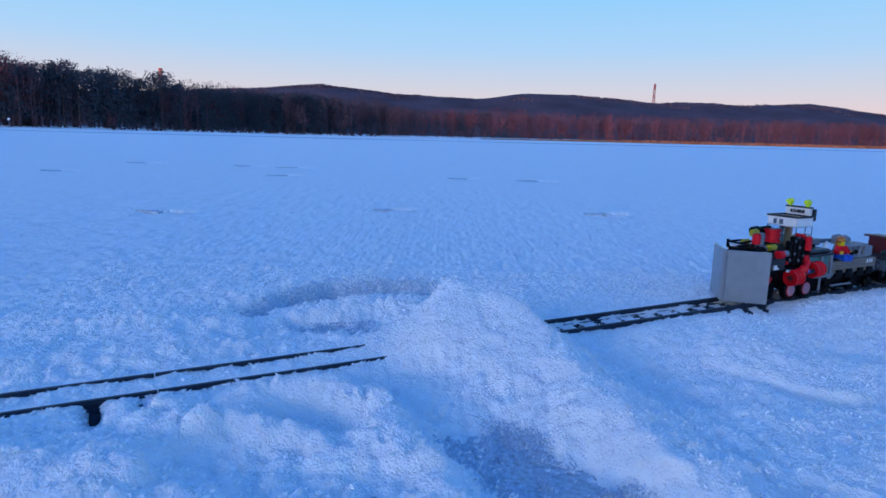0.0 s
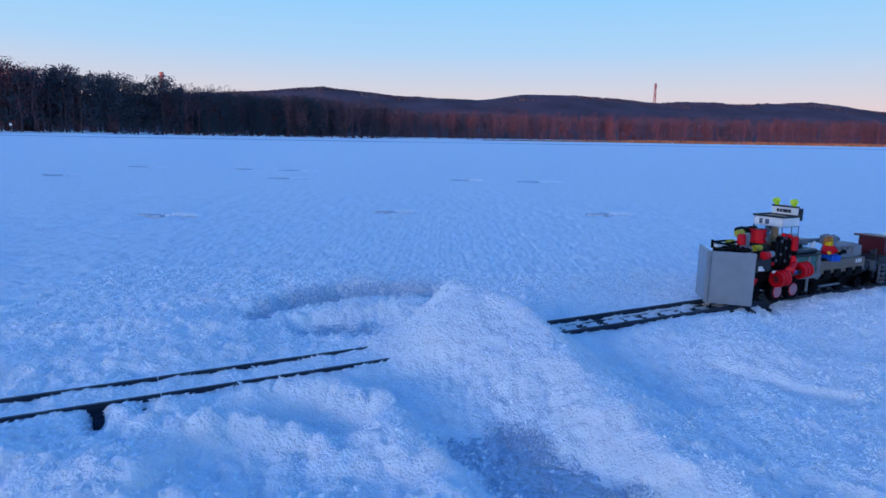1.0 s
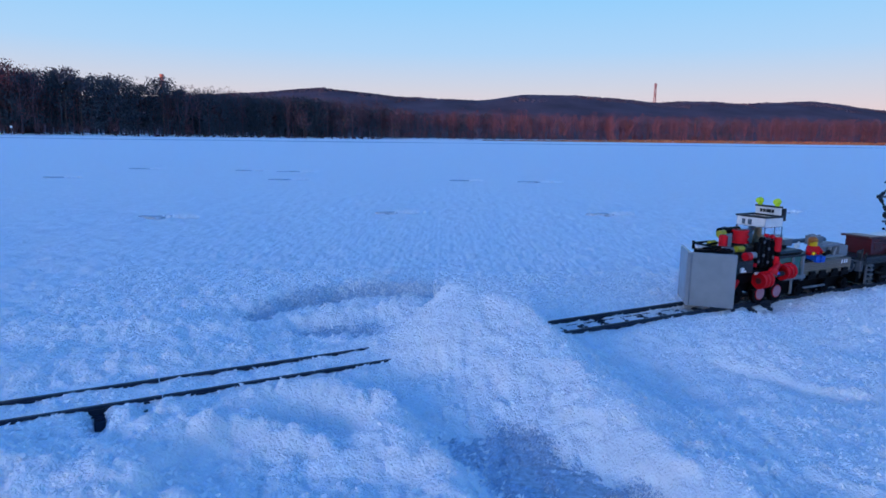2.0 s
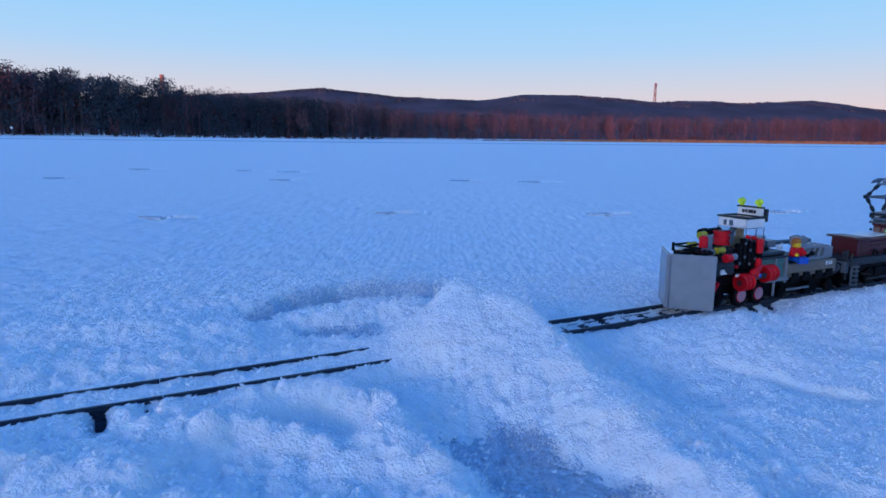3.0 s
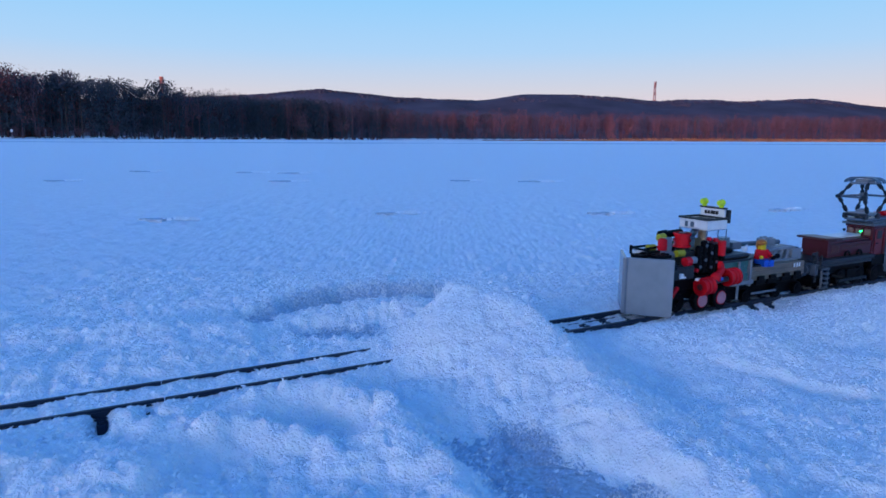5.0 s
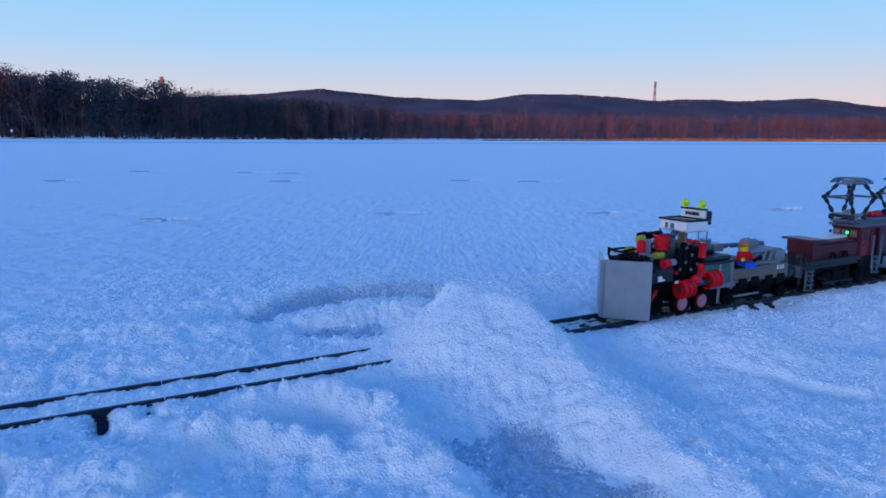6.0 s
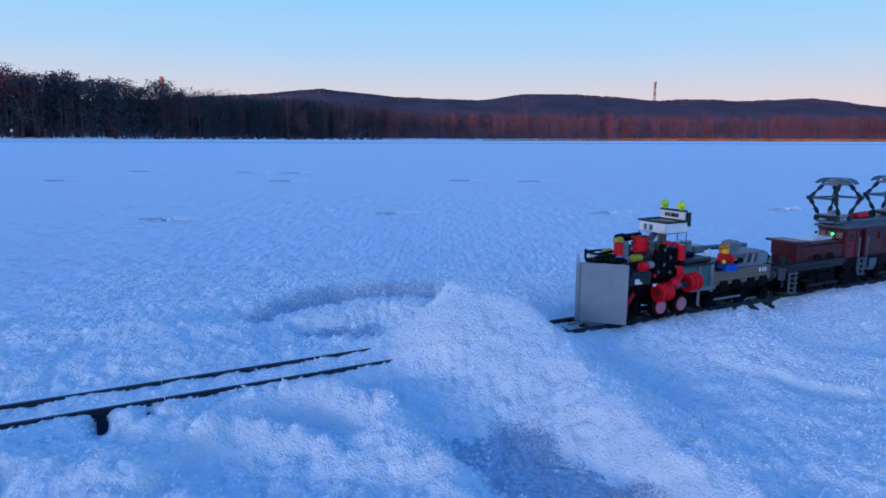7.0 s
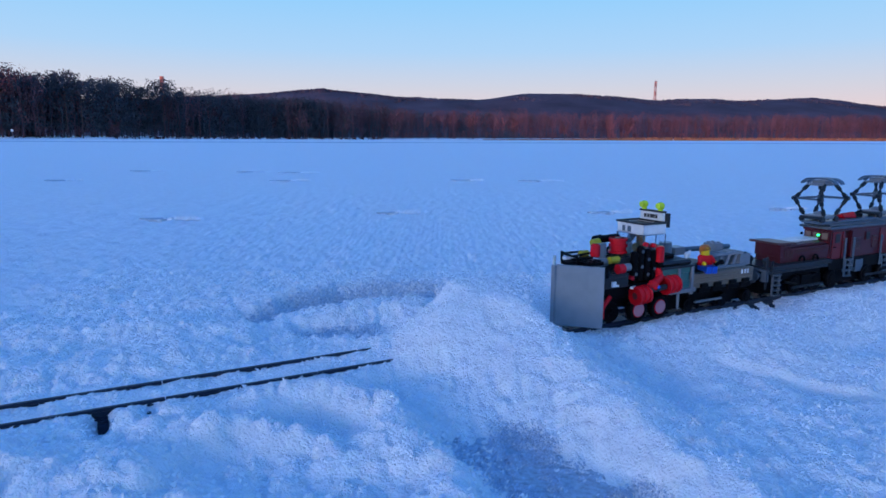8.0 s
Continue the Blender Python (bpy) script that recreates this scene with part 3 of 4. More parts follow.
def build_hills():
    gx, gy = np.arange(-1500, 1900, 14.0), np.array([560, 620, 680, 740, 800, 860, 920, 980, 1000, 1060, 1200, 1500])
    X, Y = np.meshgrid(gx, gy)
    Z = hill_height(X, Y) + 1.5 * value_noise(X, Y, 40, 2)
    Z[-2] *= 0.8
    Z[-1] *= 0.3
    r, c = X.shape
    i = (np.arange(r - 1)[:, None] * c + np.arange(c - 1)[None, :]).ravel()
    f = np.stack([i, i + 1, i + c + 1, i + c], 1)
    tagged(mesh_object("hills", np.stack([X.ravel(), Y.ravel(), Z.ravel()], 1), f, HILL, smooth=True),
           "long wooded hills on the horizon", "hills", kind="structure")
    n = 5200
    y = 900 + 115 * rng.random(n) ** 0.7
    x = rng.uniform(-0.85, 0.85, n) * y
    r = rng.uniform(2.2, 4.2, n)
    z = hill_height(x, y) + 2.0 * np.maximum(0, value_noise(x, y, 25, 5)) - 0.5 * r
    ring = np.array([(1, 0, 0), (0.31, 0.95, 0), (-0.81, 0.59, 0), (-0.81, -0.59, 0), (0.31, -0.95, 0), (0, 0, 0.7), (0, 0, -1.2)])
    v = np.stack([x, y, z], 1)[:, None] + ring[None] * rng.uniform(0.75, 1.2, (n, 7, 1)) * r[:, None, None]
    tri = np.array([(k, (k + 1) % 5, 5) for k in range(5)] + [((k + 1) % 5, k, 6) for k in range(5)])
    f = (tri[None] + (np.arange(n) * 7)[:, None, None]).reshape(-1, 3)
    tagged(mesh_object("hill_woods", v.reshape(-1, 3), f, HILLTREE, smooth=True),
           "dense dusky woods covering the distant hills", "forest", kind="stuff")


build_hills()


def pine_tree(name, x, y, h, label):
    """A tall pine: bare trunk, a few limbs, a clumpy crown."""
    ob = empty(name)
    ob.matrix_world = pose(x, y, 0.3)
    bm = B()
    rod(bm, (0, 0, 0), (300, 0, h * 950), 170, 9, 80)
    for k in range(9):
        a, z = rng.uniform(0, 6.28), h * rng.uniform(0.62, 0.93)
        rod(bm, (200, 0, z * 1000), (math.cos(a) * h * 130, math.sin(a) * h * 130, (z + h * 0.06) * 1000), 70, 5, 25)
    part("trunk", bm, BARK, ob)
    m = 800
    q = np.clip(rng.normal(0, 1, (m, 3)), -1.8, 1.8) * np.array([0.10, 0.10, 0.07]) * h + np.array([0, 0, h * 0.86])
    q[:, :2] += np.sign(q[:, :2]) * 0.02 * h
    c = cards(q, rng.uniform(0.18, 0.42, m), 0.1)
    crown = mesh_object("crown", c.reshape(-1, 3), np.arange(4 * m).reshape(-1, 4), PINE)
    crown.parent = ob
    return tagged(ob, label, "tree")


pine_tree("pine_tree", -120.9, 206.6, 20.9, "tall slender pine with a bare trunk on the shore")
pine_tree("pine_tree", -117.4, 209.3, 18.2, "shorter pine with a thin trunk on the shore")
pine_tree("pine_tree", -103.0, 237.0, 21.2, "dark broad-crowned pine among the woods")


def bare_tree(name, x, y, h, label):
    ob = empty(name)
    ob.matrix_world = pose(x, y, 0.2)
    bm = B()
    rod(bm, (0, 0, 0), (0, 0, h * 900), 200, 7, 60)
    tips = []
    for k in range(16):
        a, z = rng.uniform(0, 6.28), h * rng.uniform(0.2, 0.7)
        tip = (math.cos(a) * h * 0.22, math.sin(a) * h * 0.22, z + h * 0.3)
        rod(bm, (0, 0, z * 1000), [1000 * q for q in tip], 70, 5, 20)
        tips.append(tip)
    part("trunk", bm, BARK, ob)
    m = 300
    base = np.array(tips)[rng.integers(0, 16, m)]
    q = base * rng.uniform(0.6, 1.1, (m, 1)) + rng.normal(0, 0.05 * h, (m, 3))
    c = cards(q, rng.uniform(0.12, 0.4, m), 0.8)
    crown = mesh_object("crown", c.reshape(-1, 3), np.arange(4 * m).reshape(-1, 4), BARE)
    crown.parent = ob
    return tagged(ob, label, "tree", group="bare trees on the shore")


for x, dy, h in ((-112, -0.5, 5.5), (-97, -0.5, 4.5), (-62, 1, 13), (-46, 1, 12), (-24, 1, 15), (15, 1, 14), (36, 1, 13), (64, 1, 10), (147, 0, 11), (101, 1, 12)):
    bare_tree("bare_tree", x, float(shore(x)) + dy, h, "leafless russet tree at the edge of the lake")


def build_tower():
    ob = empty("brick_tower")
    ob.matrix_world = pose(-346, 800, 17.5)
    bm = B()
    rod(bm, (0, 0, 0), (0, 0, 55500), 2400, 16, 2100)
    part("shaft", bm, LITWALL, ob)
    bm = B()
    rod(bm, (0, 0, 55500), (0, 0, 58000), 2600, 16)
    part("crown_ring", bm, LITWALL, ob)
    tagged(ob, "slender tower coloured sunlit orange, rising behind the woods", "tower")


build_tower()


def build_mast():
    ob = empty("radio_mast")
    ob.matrix_world = pose(325, 1000, 55)
    for k, (w0, w1, z0, z1) in enumerate(((1.5, 1.3, 0, 12), (1.3, 1.15, 12, 24), (1.15, 1.0, 24, 35))):
        bm = B()
        for sx, sy in ((-1, -1), (1, -1), (1, 1), (-1, 1)):
            rod(bm, (sx * w0 * 1000, sy * w0 * 1000, z0 * 1000), (sx * w1 * 1000, sy * w1 * 1000, z1 * 1000), 420, 5)
            rod(bm, (sx * w0 * 1000, sy * w0 * 1000, z0 * 1000), (-sy * w1 * 1000, sx * w1 * 1000, z1 * 1000), 260, 4)
        part("lattice_section", bm, STEEL, ob)
    bm = B()
    for a in range(3):
        box(bm, -500 + 1500 * math.cos(a * 2.09), 500 + 1500 * math.cos(a * 2.09), -400 + 1500 * math.sin(a * 2.09), 400 + 1500 * math.sin(a * 2.09), 29000, 34000, 0)
    part("antenna_panels", bm, STEEL, ob)
    tagged(ob, "lattice radio mast on the hill, coloured reddish as sunlit", "mast")


build_mast()


def build_notice():
    ob = empty("shore_sign")
    y = 190.6
    ob.matrix_world = pose(-0.671 * y, y, 0)
    bm = B()
    rod(bm, (0, 0, -100), (0, 0, 2500), 60, 8)
    part("post", bm, STEEL, ob)
    bm = B()
    rod(bm, (0, -70, 2500), (0, 0, 2500), 400, 18)
    part("disc", bm, SIGNW, ob)
    tagged(ob, "small round white sign on a post at the shore", "sign")


build_notice()


def build_shading_shore():
    """An unseen wooded shore added behind the camera to throw its shadow over the lake."""
    x = np.arange(-1500, 1200, 6.0)
    y = np.full_like(x, -150.0)
    # raised at the left so that its shadow also covers the far woods there
    top = 13.6 + 1.4 * value_noise(x, y, 30, 3) + 1.0 * value_noise(x, y, 9, 4) + 12.0 * smooth(-318, -430, x)
    v = np.concatenate([np.stack([x, y, 0 * x - 1], 1), np.stack([x, y, top], 1), np.stack([x, y - 30, top * 0.9], 1), np.stack([x, y - 40, 0 * x - 1], 1)])
    n = len(x)
    f = [(k * n + i, k * n + i + 1, (k + 1) * n + i + 1, (k + 1) * n + i) for k in range(3) for i in range(n - 1)]
    tagged(mesh_object("shading_shore_woods", v, f, HILL), "unseen dark wooded shore added to shade the lake", "forest", kind="structure")


build_shading_shore()

# ---------------------------------------------------------------- the toy track


def build_track():
    ob = empty("toy_track")
    ob.matrix_world = on_track(0, 0, 0)
    for k in range(12):
        s0 = -640 + 128 * k
        for y in (-20.5, 20.5):
            bm = B()
            box(bm, s0 + 0.3, s0 + 127.7, y - 1.6, y + 1.6, -3.0, 0, 0.4)
            box(bm, s0 + 0.3, s0 + 127.7, y - 0.9, y + 0.9, -7.5, -3.0, 0)
            box(bm, s0 + 0.3, s0 + 127.7, y - 3.2, y + 3.2, -9.4, -7.5, 0.3)
            part("rail", bm, RAIL, ob)
    bm = B()
    box(bm, -4, 4, -32, 32, -18.0, -9.2, 0.3)
    for y in (-28, -11.8, -4, 4, 11.8, 28):
        rod(bm, (0, y, -9.2), (0, y, -7.6), 2.4, 10)
    tie = part("sleeper", bm, RAIL, ob)
    for k in range(48):
        t = tie if k == 0 else copy_thing(tie, Matrix())
        t.matrix_basis = pose((-640 + 18 + 32 * k) * MM, 0, 0)
    tagged(ob, "dark plastic toy railway track half buried in snow", "track")


build_track()

# ---------------------------------------------------------------- the toy train (x runs back along the track, -y is the side towards the camera)
WHEELS = []


def vehicle(name, x0, label, category):
    ob = empty(name)
    ob["x0"] = x0
    ob.matrix_world = on_track(x0 * MM)
    return tagged(ob, label, category)


def settle(ob):
    """Parts are drawn in train millimetres: bring them home to their vehicle's base."""
    for c in ob.children:
        if c.name.split(".")[0] != "wheel":
            c.location.x = -ob["x0"] * MM


def wheel(parent, x, y, z, r, disc, disc_mat, tyre_mat=BLACK, wide=8, tread=0):
    """A wheel about its own axle, with a tyre and a disc on the outer side."""
    side = -1 if y < 0 else 1
    hub = B()
    rod(hub, (0, -wide / 2, 0), (0, wide / 2, 0), r * 0.72, 20)
    w = part("wheel", hub, BLACK, parent)
    w.location = ((x - parent["x0"]) * MM, y * MM, z * MM)
    bm = B()
    prof = [(r * 0.70, -wide / 2), (r * 0.93, -wide / 2 - 0.4), (r, -wide / 2 + 1.4), (r, wide / 2 - 1.4), (r * 0.93, wide / 2 + 0.4), (r * 0.70, wide / 2)]
    n = 30
    rings = [[bm.verts.new((p * math.cos(k * 2 * math.pi / n) * MM, q * MM, p * math.sin(k * 2 * math.pi / n) * MM)) for p, q in prof] for k in range(n)]
    for k in range(n):
        a, b = rings[k], rings[(k + 1) % n]
        for j in range(len(prof) - 1):
            bm.faces.new((a[j], a[j + 1], b[j + 1], b[j]))
    if tread:
        for k in range(tread):
            t = k * 2 * math.pi / tread
            box(bm, -0.8, 0.8, -wide / 2 + 0.6, wide / 2 - 0.6, r - 0.3, r + 0.7, 0, pose(0, 0, 0, 0, math.degrees(t), 0))
    part("tyre", bm, tyre_mat, w)
    bm = B()
    rod(bm, (0, side * (wide / 2 - 0.5), 0), (0, side * (wide / 2 + 0.9), 0), disc, 22)
    rod(bm, (0, side * (wide / 2), 0), (0, side * (wide / 2 + 1.5), 0), disc * 0.28, 10)
    part("hub_disc", bm, disc_mat, w)
    WHEELS.append((w, r))
    return w


def drum(name, a, b, r, mat, parent, rings=3, label=""):
    """A reel: a core with raised rings and a dark disc for the bore."""
    bm = B()
    a, b = Vector(a), Vector(b)
    rod(bm, a, b, r * 0.84, 24)
    d = b - a
    for k in range(rings):
        p = a + d * (k / max(1, rings - 1)) * 0.84
        rod(bm, p, p + d * 0.16, r, 24)
    ob = part(name, bm, mat, parent, label)
    # dark red disc on the solid end, for the shade inside a bore
    bm = B()
    w = d.normalized()
    rod(bm, a - w * 0.3, a + w * 0.5, r * 0.38, 12)
    part("bore_shade", bm, DRED, ob)
    return ob


def beam(bm, a, b, wide=7.4, thick=7.4):
    """A round-ended studless beam with pin holes along it."""
    a, b = Vector(a), Vector(b)
    d = b - a
    m = Matrix.Translation(a * MM) @ d.to_track_quat("X", "Z").to_matrix().to_4x4()
    box(bm, 0, d.length, -thick / 2, thick / 2, -wide / 2, wide / 2, 1.6, m)
    n = max(1, int(d.length // 8))
    for k in range(n):
        x = (k + 0.5) * d.length / n
        for y0, y1 in ((-thick / 2 - 0.35, -thick / 2), (thick / 2, thick / 2 + 0.35)):
            r = bmesh.ops.create_cone(bm, cap_ends=True, segments=10, radius1=2.9 * MM, radius2=2.3 * MM, depth=0.35 * MM,
                                      matrix=m @ Matrix.Translation((x * MM, (y0 + y1) / 2 * MM, 0)) @ pose(0, 0, 0, 90 if y0 < 0 else -90, 0, 0))
    return bm


def build_plough():
    ob = vehicle("snow_plough_wagon", 250, "toy rail snow plough in black and red with grey blades", "toy train")
    # the two blades of the V
    for k, (ex, ey) in enumerate(((192, -40), (189, 46))):
        a = math.degrees(math.atan2(ey, ex - 153))
        ln = math.hypot(ex - 153, ey)
        bm = box(B(), 0, ln, -1.6, 1.6, 2, 72, 0.5, pose(153 * MM, 0, 0, 0, 0, a))
        blade = part("blade", bm, BLADE, ob, "smooth light grey plough blade")
        side = 1 if ey < 0 else -1
        for z in (8, 56):
            part("stiffener", box(B(), 4, ln - 4, 1.6 * side, 5.0 * side, z, z + 5, 0.3, pose(153 * MM, 0, 0, 0, 0, a)), DGREY, blade)
    solid("blade_edge", LGREY, ob, (151, 155, -3.5, 2.5, 3, 71.5))
    # frame and nose
    bm = B()
    box(bm, 172, 330, -20, 20, 17, 30)
    box(bm, 178, 262, -26, 26, 30, 44)
    part("chassis", bm, BLACK, ob)
    bm = B()
    for y in (-20, 20):
        part("beam", beam(B(), (184, y, 64), (208, y, 64)), BLACK, ob)
    bm = B()
    box(bm, 183, 206, -22, 22, 70, 74)
    box(bm, 168, 183, -8, 8, 70, 74)
    studs(bm, 183, 206, -22, 22, 74)
    part("nose_plate", bm, BLACK, ob)
    bm = B()
    rod(bm, (176, 16, 80), (206, 16, 80), 1.4, 8)
    rod(bm, (176, -12, 80), (176, 16, 80), 1.4, 8)
    rod(bm, (176, 16, 72), (176, 16, 83), 1.8, 8)
    rod(bm, (176, -12, 73), (176, -12, 80), 1.4, 8)
    box(bm, 178, 206, -4, 12, 74, 76.5)
    rod(bm, (180, 4, 78), (212, 4, 80), 1.5, 10)
    part("handrail", bm, BLACK, ob)
    solid("clip", WHITE, ob, (170, 190, 2, 8, 75, 78), label="white plastic clip")
    # engine on the nose
    bm = B()
    rod(bm, (209, -3, 77), (209, -3, 90), 5.6, 18)
    rod(bm, (209, -3, 90), (209, -3, 91.5), 4, 14)
    part("canister", bm, RED, ob)
    bm = B()
    rod(bm, (220, 2, 74), (220, 2, 91), 7.5, 18)
    rod(bm, (196, -8, 70), (222, -8, 70), 5, 14)
    part("cylinder", bm, LGREY, ob)
    bm = B()
    rod(bm, (214, 8, 90), (223, 8, 91), 5.0, 16)
    part("cap", bm, OLIVE, ob, "olive yellow round cap")
    bm = B()
    rod(bm, (221, -14, 73), (234, -14, 73), 4.2, 14)
    rod(bm, (196, 8, 79), (207, 8, 79), 4, 14)
    part("connector", bm, OLIVE, ob, "olive yellow pipe connector")
    bm = B()
    rod(bm, (232, 14, 93), (258, 14, 94), 4.6, 16)
    rod(bm, (222, 14, 92), (232, 14, 93), 6, 16)
    part("exhaust", bm, BLACK, ob)
    drum("vertical_reel", (246, 0, 96), (246, 0, 78), 11, RED, ob, 3, "ribbed red reel")
    bm = B()
    rod(bm, (263, 0, 92), (272, 2, 99), 4.2, 12)
    ball(bm, (262, 0, 88), 5)
    rod(bm, (258, -4, 78), (258, -4, 90), 4.5, 12)
    part("pipe_elbow", bm, SANDBLUE, ob)
    bm = brick(B(), 230, 256, -16, 8, 58, 74)
    part("engine_block", bm, DGREY, ob)
    bm = B()
    rod(bm, (218, -31, 66), (227, -31, 66), 5.5, 14)
    part("side_cap", bm, RED, ob)
    bm = B()
    rod(bm, (227, -31, 67), (236, -31, 67), 4.3, 14)
    part("side_pipe", bm, LGREY, ob)
    bm = B()
    brick(bm, 200, 236, -31, 28, 44, 56, False)
    brick(bm, 206, 236, -31, 28, 56, 60)
    part("deck_box", bm, DGREY, ob)
    bm = B()
    box(bm, 210, 216, -33.5, -31, 46, 52, 0.3)
    box(bm, 216, 220, -33.5, -31, 46, 48, 0.3)
    part("latch", bm, WHITE, ob, "small white latch")
    bm = B()
    box(bm, 238, 245, -34, -31.5, 41, 44, 0.3, pose(0, 0, 0))
    part("latch", bm, WHITE, ob)
    # black beams that carry the cab
    solid("side_plate", BLACK, ob, (253, 286, -21.5, -17, 44, 80))
    solid("cab_seat", SANDBLUE, ob, (290, 297, -9, 10, 67, 86))
    for y in (-22, 20):
        for a, b in (((252, y, 50), (252, y, 82)), ((261, y, 46), (261, y, 88)), ((271, y, 46), (271, y, 84)), ((281, y, 44), (281, y, 82)), ((236, y, 40), (300, y, 40))):
            part("beam", beam(B(), a, b), BLACK, ob)
    for x, z in ((252, 56), (261, 64), (261, 82), (271, 54), (271, 72), (281, 60)):
        part("pin", rod(B(), (x, -26.6, z), (x, -25.4, z), 2.1, 10), MGREY, ob)
    for x, z in ((246, 52), (266, 90), (278, 88)):
        part("red_pin", rod(B(), (x, -27, z), (x, -22, z), 2.6, 10), RED, ob)
    bm = B()
    brick(bm, 258, 306, -18, 18, 44, 66)
    part("cab_base", bm, BLACK, ob)
    # cab
    bm = B()
    for y in (-22, 20.4):
        box(bm, 264, 300, y, y + 1.6, 100, 112)
    box(bm, 264, 265.6, -22, 22, 100, 112)
    box(bm, 298.4, 300, -22, 22, 100, 112)
    box(bm, 264, 300, -22, 22, 100, 101.6)
    cab = part("cab", bm, WHITE, ob)
    bm = B()
    for x0, x1, y0, y1 in ((262.5, 301.5, -23.5, -20.5), (262.5, 301.5, 20.5, 23.5), (262.5, 266, -20.5, 20.5), (297, 301.5, -20.5, 20.5)):
        box(bm, x0, x1, y0, y1, 112.2, 114.6)
    part("roof_rim", bm, DGREY, cab, "dark grey roof rim")
    solid("roof_floor", INK, cab, (266, 297, -20.4, 20.4, 109, 111.5))
    for y0 in (-21.6, 20.6):
        pane = solid("window_pane", CLEAR, cab, (265.2, 298, y0, y0 + 1.0, 68, 99.8))
    solid("windscreen", CLEAR, cab, (264, 265, -21.6, 21.6, 68, 99.8))
    for x, y in ((264.4, -22), (264.4, 22), (284, -22.2), (299.4, -22), (299.4, 22)):
        solid("window_post", SANDBLUE, cab, (x - 0.6, x + 0.6, y - 0.6, y + 0.6, 67, 100))
    solid("sill", BLACK, cab, (262, 301, -23, 23, 64, 67.5))
    solid("vent", SANDBLUE, cab, (263.2, 263.9, -2, 4, 102, 109), label="grey vent grille")
    solid("vent", SANDBLUE, cab, (263.2, 263.9, 8, 13, 102, 109))
    solid("headboard", WHITE, ob, (297, 300.5, -18.8, 18.8, 114.6, 124.4), label="white headboard with black lettering marks")
    bm = B()
    for y in (9.6, 4.9, 0.2, -3.6, -8.0):
        box(bm, 296.5, 297, y - 1.8, y + 1.8, 117.2, 121.8, 0)
    part("lettering", bm, INK, ob)
    solid("headboard_cap", DGREY, ob, (295.8, 302, -19.4, 19.4, 124.6, 126.8))
    solid("back_plate", DGREY, ob, (301.8, 306, -22, -10, 107, 124))
    for y in (-13.2, 13.2):
        bm = B()
        rod(bm, (298, y, 126.8), (298, y, 129.0), 3.0, 14)
        ball(bm, (298, y, 132.6), 4.8)
        rod(bm, (294.8, y, 132.6), (292.9, y, 132.6), 3.6, 16)
        part("beacon", bm, LIME, ob, "neon yellow beacon lamp")
    bm = B()
    rod(bm, (287, -27, 68), (287, -27, 86), 4.9, 18)
    rod(bm, (287, -27, 85.5), (287, -27, 87), 3.8, 18)
    part("side_canister", bm, RED, ob)
    bm = B()
    rod(bm, (287, -27, 44), (287, -27, 61), 4.4, 18)
    part("hose", bm, RED, ob)
    bm = B()
    rod(bm, (289, -27, 61), (289, -27, 68), 3.5, 12)
    rod(bm, (289, -27, 62), (312, -24, 56), 2.2, 10)
    part("hose_joint", bm, BLACK, ob)
    # the two reels on the side
    drum("reel", (242, -36, 33), (260, -36, 34), 11, RED, ob, 3, "ribbed red reel")
    drum("reel", (307, -35, 41.5), (289, -35, 40.5), 11, RED, ob, 3, "ribbed red reel")
    bm = B()
    beam(bm, (260, -38, 38), (290, -38, 40), 6, 5)
    part("link", bm, DGREY, ob)
    bm = B()
    ball(bm, (270, -36, 43), 7)
    rod(bm, (270, -36, 43), (289, -29, 50), 4.6, 12)
    part("joint", bm, RED, ob)
    bm = B()
    rod(bm, (272, -43, 42), (272, -41, 42), 2.2, 10)
    part("pin", bm, BLUE, ob)
    bm = B()
    rod(bm, (200, -28, 10), (200, -28, 30), 3.6, 12)
    rod(bm, (199, -30, 22), (212, -28, 34), 2.6, 12)
    part("ram", bm, RED, ob)
    for x in (254, 288):
        for y in (-27, 27):
            w = wheel(ob, x, y, 14.0, 13.6, 7.9, PINK, tread=22)
            side = -1 if y < 0 else 1
            part("rim_ring", rod(B(), (0, side * 3, 0), (0, side * 4.2, 0), 8.9, 24), RED, w)
    for x in (221,):
        for y in (-17, 17):
            wheel(ob, x, y, 12.5, 12.3, 5.0, BLACK)
    for x in (221, 254, 288):
        part("axle", rod(B(), (x, -24, 13.8), (x, 24, 13.8), 2.4, 10), BLACK, ob)
    bm = B()
    rod(bm, (302, -12, 24), (338, -12, 24), 2.2, 10)
    box(bm, 326, 334, -8, 8, 10, 22)
    part("coupling", bm, BLACK, ob)
    settle(ob)
    return ob


